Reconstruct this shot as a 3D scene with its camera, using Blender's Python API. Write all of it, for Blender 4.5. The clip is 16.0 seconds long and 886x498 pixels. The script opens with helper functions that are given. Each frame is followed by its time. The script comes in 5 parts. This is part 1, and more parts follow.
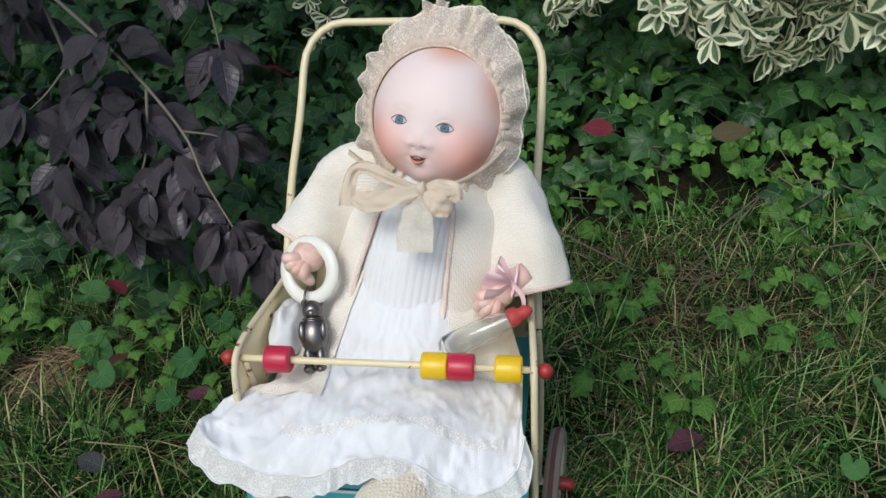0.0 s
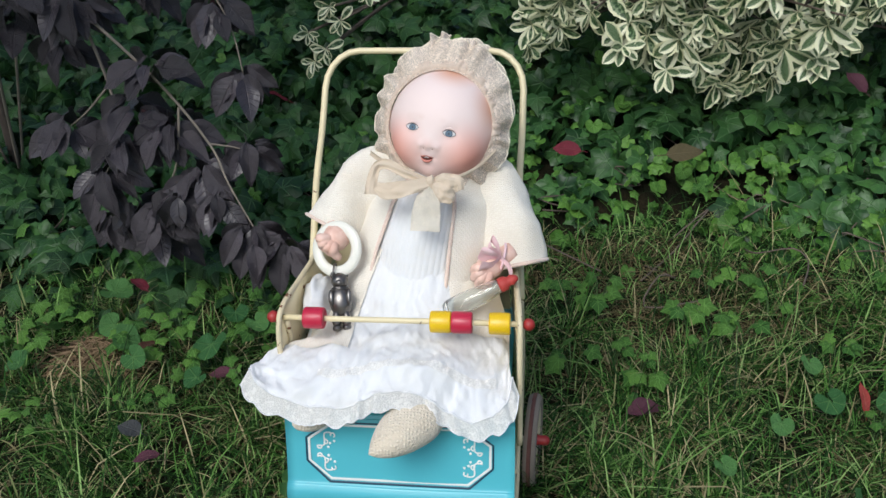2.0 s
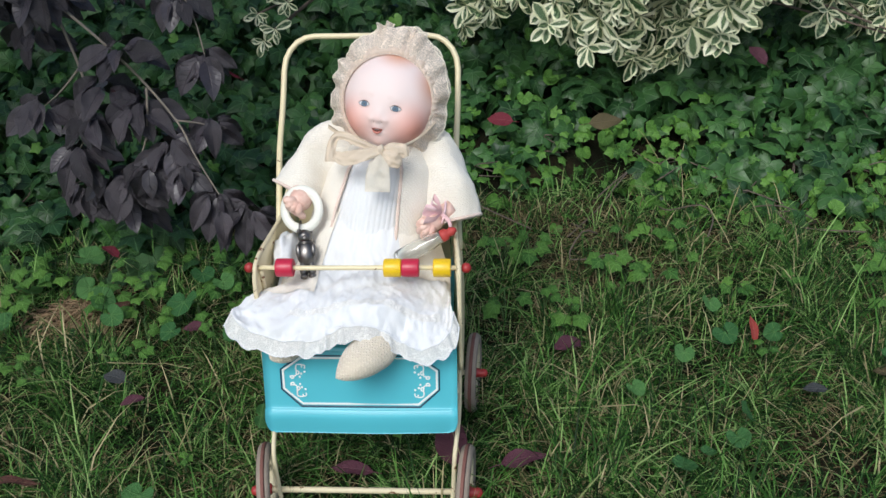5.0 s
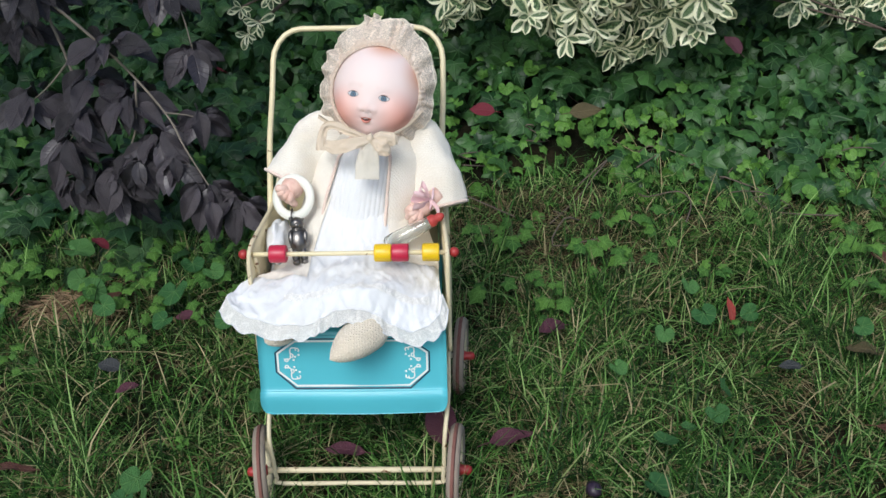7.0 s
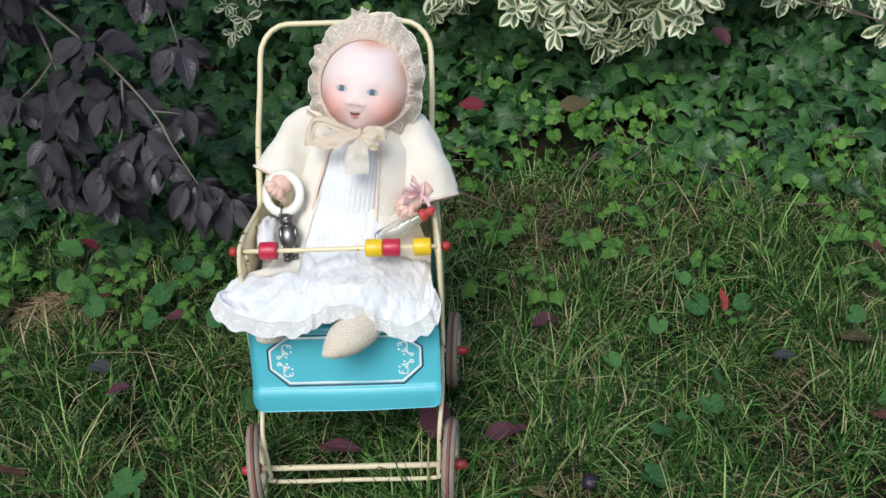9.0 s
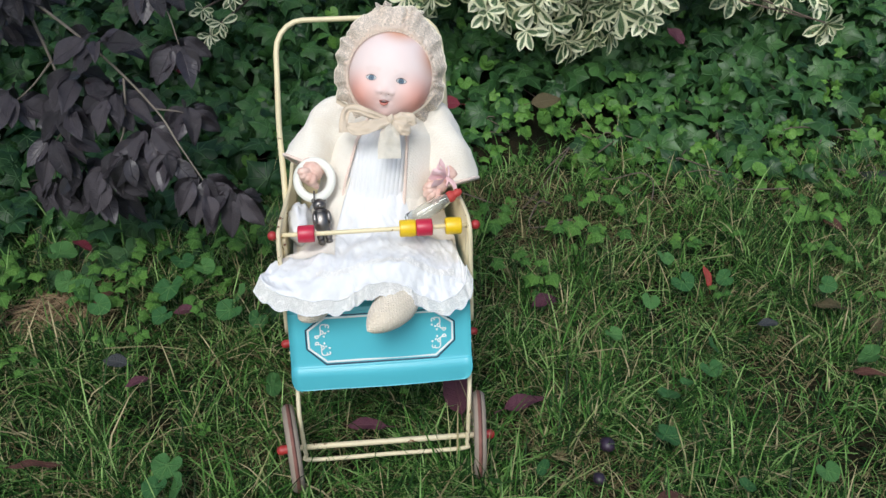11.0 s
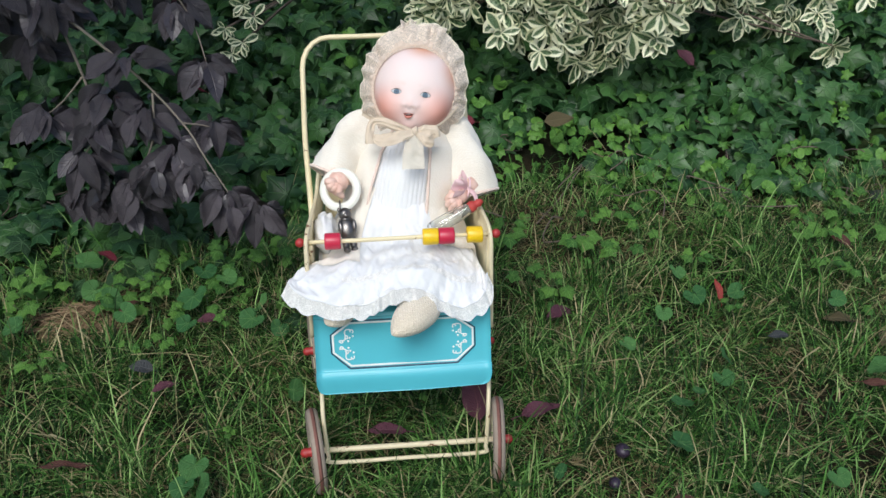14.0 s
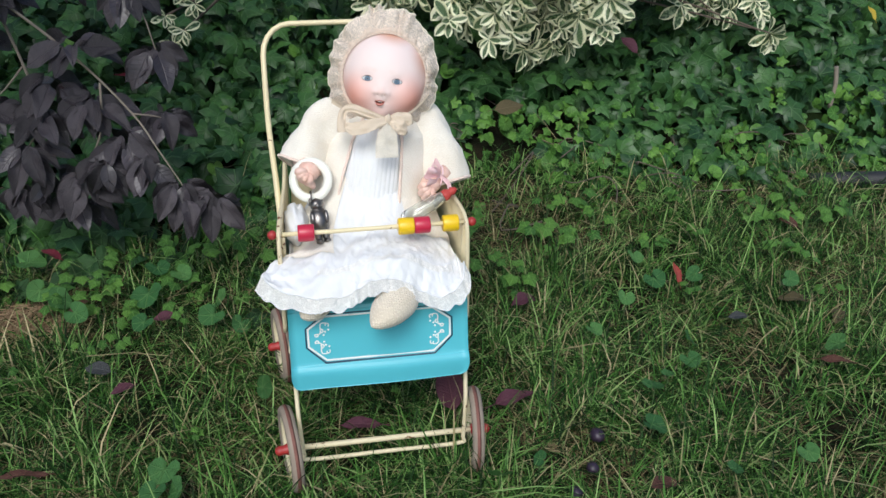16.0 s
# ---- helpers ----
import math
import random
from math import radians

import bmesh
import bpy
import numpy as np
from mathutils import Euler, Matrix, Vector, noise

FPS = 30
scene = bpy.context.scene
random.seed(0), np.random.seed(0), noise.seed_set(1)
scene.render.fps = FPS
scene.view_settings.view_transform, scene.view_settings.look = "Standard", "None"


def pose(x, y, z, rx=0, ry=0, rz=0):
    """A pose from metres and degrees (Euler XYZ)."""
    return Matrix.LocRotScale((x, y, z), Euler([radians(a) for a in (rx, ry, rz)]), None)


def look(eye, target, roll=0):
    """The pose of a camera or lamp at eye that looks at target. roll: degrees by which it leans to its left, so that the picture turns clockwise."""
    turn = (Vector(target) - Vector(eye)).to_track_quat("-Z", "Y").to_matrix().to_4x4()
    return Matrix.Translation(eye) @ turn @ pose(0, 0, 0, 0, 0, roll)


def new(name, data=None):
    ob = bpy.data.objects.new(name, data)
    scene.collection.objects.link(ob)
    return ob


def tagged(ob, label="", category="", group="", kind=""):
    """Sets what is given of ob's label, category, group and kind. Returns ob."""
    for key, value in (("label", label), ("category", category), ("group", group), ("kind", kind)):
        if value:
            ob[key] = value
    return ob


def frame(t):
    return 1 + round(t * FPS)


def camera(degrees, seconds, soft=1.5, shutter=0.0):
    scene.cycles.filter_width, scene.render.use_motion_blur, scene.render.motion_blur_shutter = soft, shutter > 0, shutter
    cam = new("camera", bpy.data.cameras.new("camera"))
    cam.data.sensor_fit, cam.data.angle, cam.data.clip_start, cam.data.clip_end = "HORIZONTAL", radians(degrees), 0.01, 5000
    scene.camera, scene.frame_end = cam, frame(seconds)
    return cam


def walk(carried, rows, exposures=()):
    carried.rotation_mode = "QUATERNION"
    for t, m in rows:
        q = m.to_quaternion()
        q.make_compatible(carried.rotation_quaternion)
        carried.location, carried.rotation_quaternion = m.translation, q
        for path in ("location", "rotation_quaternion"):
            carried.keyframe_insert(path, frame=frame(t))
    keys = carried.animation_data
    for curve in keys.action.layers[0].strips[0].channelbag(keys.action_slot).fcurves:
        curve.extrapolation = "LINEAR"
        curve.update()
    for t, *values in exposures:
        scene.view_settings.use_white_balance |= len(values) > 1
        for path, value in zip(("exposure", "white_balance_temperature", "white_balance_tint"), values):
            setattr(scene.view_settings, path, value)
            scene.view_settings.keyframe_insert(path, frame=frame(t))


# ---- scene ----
# the camera and its walk
cam = camera(54.0, 16.0)
PATH = [
    (0, (0.126, -0.605, 0.808), (-0.091, 1.081, -0.247), -3.8),
    (0.5, (0.12, -0.697, 0.83), (-0.054, 1.017, -0.187), -3.0),
    (1, (0.118, -0.722, 0.832), (-0.049, 1.003, -0.167), -2.3),
    (1.5, (0.112, -0.752, 0.845), (-0.039, 0.975, -0.152), -2.4),
    (2, (0.109, -0.79, 0.859), (-0.035, 0.941, -0.133), -2.3),
    (2.5, (0.11, -0.823, 0.88), (-0.032, 0.905, -0.117), -2.2),
    (3, (0.108, -0.866, 0.891), (-0.032, 0.862, -0.106), -2.2),
    (3.5, (0.115, -0.902, 0.904), (-0.009, 0.822, -0.101), -2.1),
    (4, (0.115, -0.928, 0.922), (0.013, 0.791, -0.095), -1.8),
    (4.5, (0.114, -0.937, 0.926), (0.063, 0.772, -0.111), -1.6),
    (7, (0.101, -0.981, 0.938), (0.133, 0.711, -0.128), -1.4),
    (7.5, (0.101, -0.976, 0.936), (0.149, 0.715, -0.13), -1.5),
    (8, (0.1, -0.972, 0.932), (0.159, 0.718, -0.136), -1.6),
    (8.5, (0.101, -0.973, 0.932), (0.158, 0.714, -0.141), -1.7),
    (9, (0.101, -0.978, 0.932), (0.152, 0.71, -0.141), -2.0),
    (11.5, (-0.066, -1.048, 0.927), (0.19, 0.639, -0.118), -0.3),
    (12, (-0.067, -1.053, 0.925), (0.187, 0.635, -0.116), -0.3),
    (12.5, (-0.077, -1.08, 0.931), (0.172, 0.614, -0.102), -0.3),
    (13, (-0.076, -1.085, 0.93), (0.162, 0.62, -0.089), -0.2),
    (13.5, (-0.074, -1.081, 0.93), (0.157, 0.631, -0.078), -0.3),
    (14, (-0.075, -1.08, 0.931), (0.153, 0.635, -0.072), -0.3),
    (14.5, (-0.078, -1.084, 0.928), (0.147, 0.634, -0.07), -0.3),
    (15, (-0.085, -1.082, 0.93), (0.138, 0.635, -0.071), -0.3),
    (15.5, (-0.121, -1.075, 0.933), (0.122, 0.637, -0.074), -0.2),
    (16, (-0.14, -1.055, 0.92), (0.256, 0.62, -0.1), 1.3),
]
walk(cam, [(t, look(eye, to, roll)) for t, eye, to, roll in PATH],
     exposures=((0.0, 0.06, 6100, 7), (1.5, 0.15, 6100, 7), (3.5, 0.26, 6100, 7), (16.0, 0.32, 6100, 7)))

# the light: an even, bright, overcast sky with a wide soft sun
SUN_UP, SUN_TURN = 50, 200
world = bpy.data.worlds.new("world")
scene.world = world
world.use_nodes = True
wn = world.node_tree
sky = wn.nodes.new("ShaderNodeTexSky")
sky.sky_type, sky.sun_disc = "NISHITA", False
sky.sun_elevation, sky.sun_rotation = radians(SUN_UP), radians(SUN_TURN)
sky.air_density, sky.dust_density, sky.ozone_density = 1.0, 3.0, 0.8
background = wn.nodes["Background"]
background.inputs["Strength"].default_value = 0.115
wn.links.new(sky.outputs["Color"], background.inputs["Color"])
sun = new("sun", bpy.data.lights.new("sun", "SUN"))
sun.data.energy, sun.data.angle, sun.data.color = 1.65, radians(28), (1.0, 0.98, 0.95)
sun.matrix_world = look((0, 0, 0), (-math.sin(radians(SUN_TURN)) * math.cos(radians(SUN_UP)),
                                    -math.cos(radians(SUN_TURN)) * math.cos(radians(SUN_UP)), -math.sin(radians(SUN_UP))))


# ---- node materials ----
class Nodes:
    """A small hand for node trees: values, maths, mixes, noises."""

    def __init__(self, name):
        self.m = bpy.data.materials.new(name)
        self.m.use_nodes = True
        self.t = self.m.node_tree
        self.bsdf = self.t.nodes["Principled BSDF"]
        self.out = self.t.nodes["Material Output"]

    def put(self, socket, value):
        if isinstance(value, bpy.types.NodeSocket):
            self.t.links.new(value, socket)
        elif isinstance(value, tuple) and len(value) == 3 and socket.type == "RGBA":
            socket.default_value = (*value, 1)
        else:
            socket.default_value = value

    def math(self, op, a, b=0.0, c=0.0):
        n = self.t.nodes.new("ShaderNodeMath")
        n.operation = op
        for k, v in enumerate((a, b, c)):
            self.put(n.inputs[k], v)
        return n.outputs[0]

    def mix(self, f, a, b):
        n = self.t.nodes.new("ShaderNodeMix")
        n.data_type = "RGBA"
        self.put(n.inputs[0], f), self.put(n.inputs[6], a), self.put(n.inputs[7], b)
        return n.outputs[2]

    def steps(self, f, lo, hi, smooth=True):
        n = self.t.nodes.new("ShaderNodeMapRange")
        n.interpolation_type = "SMOOTHSTEP" if smooth else "LINEAR"
        self.put(n.inputs[0], f), self.put(n.inputs[1], lo), self.put(n.inputs[2], hi)
        return n.outputs[0]

    def coord(self, kind="Object"):
        return self.t.nodes.new("ShaderNodeTexCoord").outputs[kind]

    def xyz(self, v):
        n = self.t.nodes.new("ShaderNodeSeparateXYZ")
        self.put(n.inputs[0], v)
        return n.outputs

    def noise(self, scale, detail=3.0, vector=None, rough=0.55):
        n = self.t.nodes.new("ShaderNodeTexNoise")
        n.inputs["Scale"].default_value, n.inputs["Detail"].default_value, n.inputs["Roughness"].default_value = scale, detail, rough
        self.put(n.inputs["Vector"], vector or self.coord())
        return n.outputs[0]

    def cells(self, scale, vector=None, feature="F1", loose=1.0):
        n = self.t.nodes.new("ShaderNodeTexVoronoi")
        n.feature = feature
        n.inputs["Scale"].default_value, n.inputs["Randomness"].default_value = scale, loose
        self.put(n.inputs["Vector"], vector or self.coord())
        return n.outputs["Distance"]

    def chance(self):
        """A number of its own for each object and each loose piece of a mesh."""
        a = self.t.nodes.new("ShaderNodeObjectInfo").outputs["Random"]
        b = self.t.nodes.new("ShaderNodeNewGeometry").outputs["Random Per Island"]
        return self.math("FRACT", self.math("ADD", a, b))

    def ball(self, centre, radius):
        """1 at centre, falling to 0 at radius, in object space."""
        n = self.t.nodes.new("ShaderNodeVectorMath")
        n.operation = "DISTANCE"
        self.put(n.inputs[0], self.coord()), self.put(n.inputs[1], tuple(centre))
        return self.steps(n.outputs["Value"], radius, 0.0)

    def bump(self, height, strength=0.3, distance=0.002):
        n = self.t.nodes.new("ShaderNodeBump")
        n.inputs["Strength"].default_value, n.inputs["Distance"].default_value = strength, distance
        self.put(n.inputs["Height"], height)
        self.put(self.bsdf.inputs["Normal"], n.outputs[0])

    def finish(self, colour, rough=0.6, metal=0.0, coat=0.0, sheen=0.0, through_light=0.0, spec=0.5):
        b = self.bsdf.inputs
        self.put(b["Base Color"], colour), self.put(b["Roughness"], rough), self.put(b["Metallic"], metal)
        b["Coat Weight"].default_value, b["Sheen Weight"].default_value, b["Specular IOR Level"].default_value = coat, sheen, spec
        if through_light:
            tr = self.t.nodes.new("ShaderNodeBsdfTranslucent")
            self.put(tr.inputs[0], colour)
            mx = self.t.nodes.new("ShaderNodeMixShader")
            mx.inputs[0].default_value = through_light
            self.t.links.new(self.bsdf.outputs[0], mx.inputs[1]), self.t.links.new(tr.outputs[0], mx.inputs[2])
            self.t.links.new(mx.outputs[0], self.out.inputs["Surface"])
        return self.m

    def holes(self, solid):
        """Cut the surface open where solid is 0."""
        last = self.out.inputs["Surface"].links[0].from_socket
        tr = self.t.nodes.new("ShaderNodeBsdfTransparent")
        mx = self.t.nodes.new("ShaderNodeMixShader")
        self.put(mx.inputs[0], solid)
        self.t.links.new(tr.outputs[0], mx.inputs[1]), self.t.links.new(last, mx.inputs[2])
        self.t.links.new(mx.outputs[0], self.out.inputs["Surface"])
        return self.m


def enamel(name, colour, under=(0.16, 0.07, 0.03), chips=0.68, rough=0.35, spread=70):
    n = Nodes(name)
    wear = n.steps(n.math("ADD", n.math("MULTIPLY", n.noise(spread, 6), 0.75), n.math("MULTIPLY", n.noise(9, 2), 0.25)), chips - 0.02, chips + 0.02)
    tone = n.mix(n.math("MULTIPLY", n.noise(14, 4), 0.35), colour, tuple(c * 0.72 for c in colour))
    n.bump(n.math("ADD", n.math("MULTIPLY", wear, -1.0), n.math("MULTIPLY", n.noise(220, 2), 0.15)), 0.25, 0.0006)
    return n.finish(n.mix(wear, tone, under), n.mix(wear, (rough,) * 3, (0.85,) * 3))


def cloth(name, colour, dark, weave, relief, rough=0.9, stain=0.35):
    n = Nodes(name)
    tone = n.mix(n.math("MULTIPLY", n.steps(n.noise(28, 4), 0.35, 0.75), stain), colour, dark)
    n.bump(n.math("ADD", n.cells(weave), n.math("MULTIPLY", n.noise(60, 4), 0.6)), relief, 0.0015)
    return n.finish(tone, rough, sheen=0.25, spec=0.2)


def knit(name, colour, dark, stitch, relief=0.5):
    n = Nodes(name)
    pits = n.steps(n.cells(stitch, loose=0.35), 0.62, 0.12)
    soft = n.noise(22, 3)
    tone = n.mix(n.steps(soft, 0.4, 0.75), colour, tuple(a * 0.6 + b * 0.4 for a, b in zip(colour, dark)))
    n.bump(n.math("ADD", pits, n.math("MULTIPLY", n.noise(900, 2), 0.7)), relief, 0.0011 * relief / 0.5)
    return n.finish(n.mix(n.math("MULTIPLY", n.math("SUBTRACT", 1.0, pits), 0.35), tone, dark), 0.95, sheen=0.5, spec=0.15)


def leafy(name, deep, light, vein, rough=0.45, kind="feather", spots=0.0, through_light=0.18, spec=0.4):
    """Leaf colour with its ribs. kind feather: u across, v along; palm: u, v are the leaf's own plane."""
    n = Nodes(name)
    u, v, w = n.xyz(n.coord("UV"))
    if kind == "feather":
        side = n.math("ABSOLUTE", n.math("SUBTRACT", n.math("MULTIPLY", u, 2.0), 1.0))
        rib = n.steps(side, 0.09, 0.02)
        veins = n.steps(n.math("ABSOLUTE", n.math("SUBTRACT", n.math("FRACT", n.math("SUBTRACT", n.math("MULTIPLY", v, 8.0), n.math("MULTIPLY", side, 1.3))), 0.5)), 0.12, 0.02)
        lines = n.math("MAXIMUM", rib, n.math("MULTIPLY", veins, 0.45))
    else:
        x = n.math("ABSOLUTE", n.math("SUBTRACT", n.math("MULTIPLY", u, 2.0), 1.0))
        y = n.math("ADD", n.math("SUBTRACT", n.math("MULTIPLY", v, 2.0), 1.0), 0.3)
        lines = n.steps(x, 0.045, 0.01)
        for ang in (48, -2):
            c, s = math.cos(radians(ang)), math.sin(radians(ang))
            off = n.math("ABSOLUTE", n.math("SUBTRACT", n.math("MULTIPLY", x, s), n.math("MULTIPLY", y, c)))
            lines = n.math("MAXIMUM", lines, n.steps(off, 0.04, 0.008))
    own = n.chance()
    tone = n.mix(own, deep, light)
    tone = n.mix(n.math("MULTIPLY", n.steps(n.noise(55, 3), 0.35, 0.7), 0.4), tone, tuple(c * 0.55 for c in deep))
    if spots:
        tone = n.mix(n.math("MULTIPLY", n.steps(n.noise(150, 2), 0.62, 0.7), spots), tone, (0.12, 0.07, 0.025))
    tone = n.mix(n.math("MULTIPLY", lines, 0.55), tone, vein)
    n.bump(n.math("ADD", n.math("MULTIPLY", lines, -0.7), n.math("MULTIPLY", n.noise(160, 2), 0.5)), 0.6, 0.003)
    return n.finish(tone, n.math("ADD", rough, n.math("MULTIPLY", n.noise(40, 2), 0.15)), through_light=through_light, spec=spec)


def variegated(name):
    n = Nodes(name)
    u, v, w = n.xyz(n.coord("UV"))
    side = n.math("ABSOLUTE", n.math("SUBTRACT", n.math("MULTIPLY", u, 2.0), 1.0))
    own = n.chance()
    ragged = n.math("MULTIPLY", n.math("SUBTRACT", n.noise(95, 3), 0.5), 0.9)
    tipward = n.math("MULTIPLY", n.math("POWER", n.math("ABSOLUTE", n.math("SUBTRACT", n.math("MULTIPLY", v, 2.0), 1.0)), 4.0), 0.4)
    edge = n.math("ADD", n.math("ADD", side, tipward), n.math("ADD", ragged, n.math("MULTIPLY", n.math("SUBTRACT", own, 0.5), 0.3)))
    cream = n.steps(edge, 0.44, 0.55)
    green = n.mix(n.steps(n.noise(140, 3), 0.42, 0.62), (0.028, 0.070, 0.024), (0.20, 0.28, 0.14))
    pale = n.mix(own, (0.68, 0.68, 0.42), (0.82, 0.82, 0.60))
    tone = n.mix(cream, green, pale)
    tone = n.mix(n.math("MULTIPLY", n.steps(n.noise(120, 2), 0.68, 0.74), 0.6), tone, (0.2, 0.11, 0.03))
    n.bump(n.math("ADD", n.math("MULTIPLY", n.steps(side, 0.1, 0.0), -1.0), n.math("MULTIPLY", n.noise(120, 2), 0.5)), 0.35, 0.002)
    return n.finish(tone, 0.42, through_light=0.15, spec=0.4)


def bladed(name, tones, rough=0.55):
    n = Nodes(name)
    own = n.chance()
    ramp = n.t.nodes.new("ShaderNodeValToRGB")
    while len(ramp.color_ramp.elements) < len(tones):
        ramp.color_ramp.elements.new(0.5)
    for e, (p, c) in zip(ramp.color_ramp.elements, tones):
        e.position, e.color = p, (*c, 1)
    n.put(ramp.inputs[0], own)
    return n.finish(n.mix(n.math("MULTIPLY", n.noise(40, 2), 0.2), ramp.outputs[0], (0.03, 0.04, 0.012)), rough, through_light=0.12, spec=0.14)


def plain(name, colour, rough=0.4, metal=0.0, coat=0.0, vary=0.25, grain=40, relief=0.1):
    n = Nodes(name)
    f = n.noise(grain, 4)
    n.bump(n.noise(grain * 6, 3), relief, 0.0008)
    return n.finish(n.mix(n.math("MULTIPLY", f, vary * 2), colour, tuple(c * 0.55 for c in colour)), n.math("ADD", rough, n.math("MULTIPLY", f, 0.15)), metal, coat)


CREAM = enamel("cream_enamel", (0.76, 0.66, 0.41), chips=0.655)
CREAM_WORN = enamel("worn_cream_enamel", (0.70, 0.61, 0.40), chips=0.62, rough=0.5, spread=90)
TURQUOISE = enamel("turquoise_enamel", (0.105, 0.49, 0.58), under=(0.12, 0.10, 0.09), chips=0.69, rough=0.3, spread=45)
WHITE_PRINT = enamel("white_print", (0.82, 0.85, 0.82), under=(0.05, 0.35, 0.45), chips=0.70, rough=0.4)
NAVY_PRINT = enamel("dark_blue_print", (0.012, 0.05, 0.09), under=(0.05, 0.35, 0.45), chips=0.72, rough=0.4)
RED_WOOD = enamel("red_painted_wood", (0.50, 0.02, 0.055), under=(0.22, 0.03, 0.03), chips=0.7, rough=0.35)
YELLOW_WOOD = enamel("yellow_painted_wood", (0.80, 0.52, 0.008), under=(0.5, 0.27, 0.02), chips=0.7, rough=0.35)
HUB_RED = enamel("worn_red_hub", (0.36, 0.03, 0.028), under=(0.2, 0.06, 0.04), chips=0.6, rough=0.45)
RUBBER = plain("aged_grey_tyre", (0.34, 0.275, 0.215), 0.75, vary=0.45, grain=60, relief=0.35)
RIM_RED = enamel("worn_red_rim", (0.28, 0.085, 0.06), under=(0.30, 0.24, 0.19), chips=0.49, rough=0.6, spread=26)
CELLULOID = plain("ivory_white_ring", (0.80, 0.79, 0.70), 0.3, coat=0.2, vary=0.1)
PEWTER = plain("tarnished_pewter", (0.24, 0.225, 0.21), 0.27, metal=1.0, vary=0.5, grain=70)
TEAT = plain("red_rubber", (0.48, 0.05, 0.04), 0.5)


def ground_material():
    n = Nodes("soil_and_thatch")
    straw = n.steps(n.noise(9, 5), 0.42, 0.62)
    # soil kept near black, painting in the shade between blades and leaves
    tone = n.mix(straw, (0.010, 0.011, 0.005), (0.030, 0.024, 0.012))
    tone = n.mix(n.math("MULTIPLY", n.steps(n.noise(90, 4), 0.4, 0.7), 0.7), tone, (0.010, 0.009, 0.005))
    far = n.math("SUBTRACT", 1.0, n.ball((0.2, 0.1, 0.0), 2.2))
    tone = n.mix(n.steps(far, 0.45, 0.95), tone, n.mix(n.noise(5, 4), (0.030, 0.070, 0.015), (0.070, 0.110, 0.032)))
    n.bump(n.math("ADD", n.noise(60, 5), n.noise(240, 3)), 0.8, 0.01)
    return n.finish(tone, 0.95, spec=0.1)


SOIL = ground_material()
# darkest tones near black, standing in for shade deep among the blades
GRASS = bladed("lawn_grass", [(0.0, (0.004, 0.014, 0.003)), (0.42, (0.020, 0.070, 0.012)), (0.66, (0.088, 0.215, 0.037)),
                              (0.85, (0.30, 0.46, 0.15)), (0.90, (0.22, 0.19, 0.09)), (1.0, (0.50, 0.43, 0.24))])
THATCH = bladed("dry_thatch", [(0.0, (0.06, 0.045, 0.02)), (0.4, (0.15, 0.115, 0.055)), (0.8, (0.28, 0.225, 0.12)), (1.0, (0.10, 0.13, 0.035))], 0.85)
IVY_OLD = leafy("old_ivy_leaf", (0.010, 0.040, 0.011), (0.060, 0.152, 0.036), (0.080, 0.16, 0.060), 0.34, "palm", through_light=0.06, spec=0.34)
IVY_YOUNG = leafy("young_ivy_leaf", (0.040, 0.125, 0.020), (0.135, 0.285, 0.045), (0.17, 0.34, 0.08), 0.42, "palm", through_light=0.15, spec=0.3)
VIOLET = leafy("violet_leaf", (0.032, 0.115, 0.032), (0.090, 0.220, 0.058), (0.12, 0.24, 0.07), 0.45, "palm", through_light=0.12, spec=0.3)
PURPLE = leafy("purple_leaf", (0.016, 0.0135, 0.018), (0.078, 0.066, 0.077), (0.034, 0.028, 0.036), 0.30, "feather", spots=0.2, through_light=0.03, spec=0.55)
PURPLE_RED = leafy("reddish_purple_leaf", (0.045, 0.016, 0.022), (0.065, 0.025, 0.032), (0.08, 0.04, 0.045), 0.45, "feather", through_light=0.1)
CRIMSON = leafy("fallen_crimson_leaf", (0.16, 0.012, 0.03), (0.20, 0.02, 0.035), (0.2, 0.06, 0.06), 0.5, "feather", spots=0.4)
MAROON = leafy("fallen_maroon_leaf", (0.085, 0.024, 0.040), (0.14, 0.046, 0.070), (0.11, 0.04, 0.045), 0.45, "feather", spots=0.4)
RED_LEAF = leafy("fallen_bright_red_leaf", (0.30, 0.035, 0.03), (0.36, 0.06, 0.045), (0.35, 0.12, 0.08), 0.5, "feather", spots=0.3)
RUSSET = leafy("fallen_russet_leaf", (0.085, 0.03, 0.024), (0.125, 0.05, 0.034), (0.15, 0.08, 0.05), 0.6, "feather", spots=0.6)
TAN = leafy("fallen_tan_leaf", (0.10, 0.08, 0.035), (0.13, 0.105, 0.05), (0.15, 0.12, 0.065), 0.6, "feather", spots=0.6)
GREY_LEAF = leafy("fallen_grey_leaf", (0.05, 0.055, 0.055), (0.08, 0.08, 0.085), (0.10, 0.10, 0.10), 0.5, "feather", spots=0.3)
YELLOW_LEAF = leafy("fallen_yellow_leaf", (0.5, 0.36, 0.03), (0.55, 0.4, 0.04), (0.5, 0.4, 0.1), 0.5, "feather")
EUONYMUS = variegated("cream_edged_leaf")
BARK = plain("grey_brown_bark", (0.15, 0.115, 0.09), 0.85, vary=0.5, grain=50, relief=0.6)
BARK_PALE = plain("pale_twig_bark", (0.26, 0.22, 0.175), 0.8, vary=0.4, grain=60, relief=0.5)
STALK = plain("green_stalk", (0.08, 0.14, 0.045), 0.6)

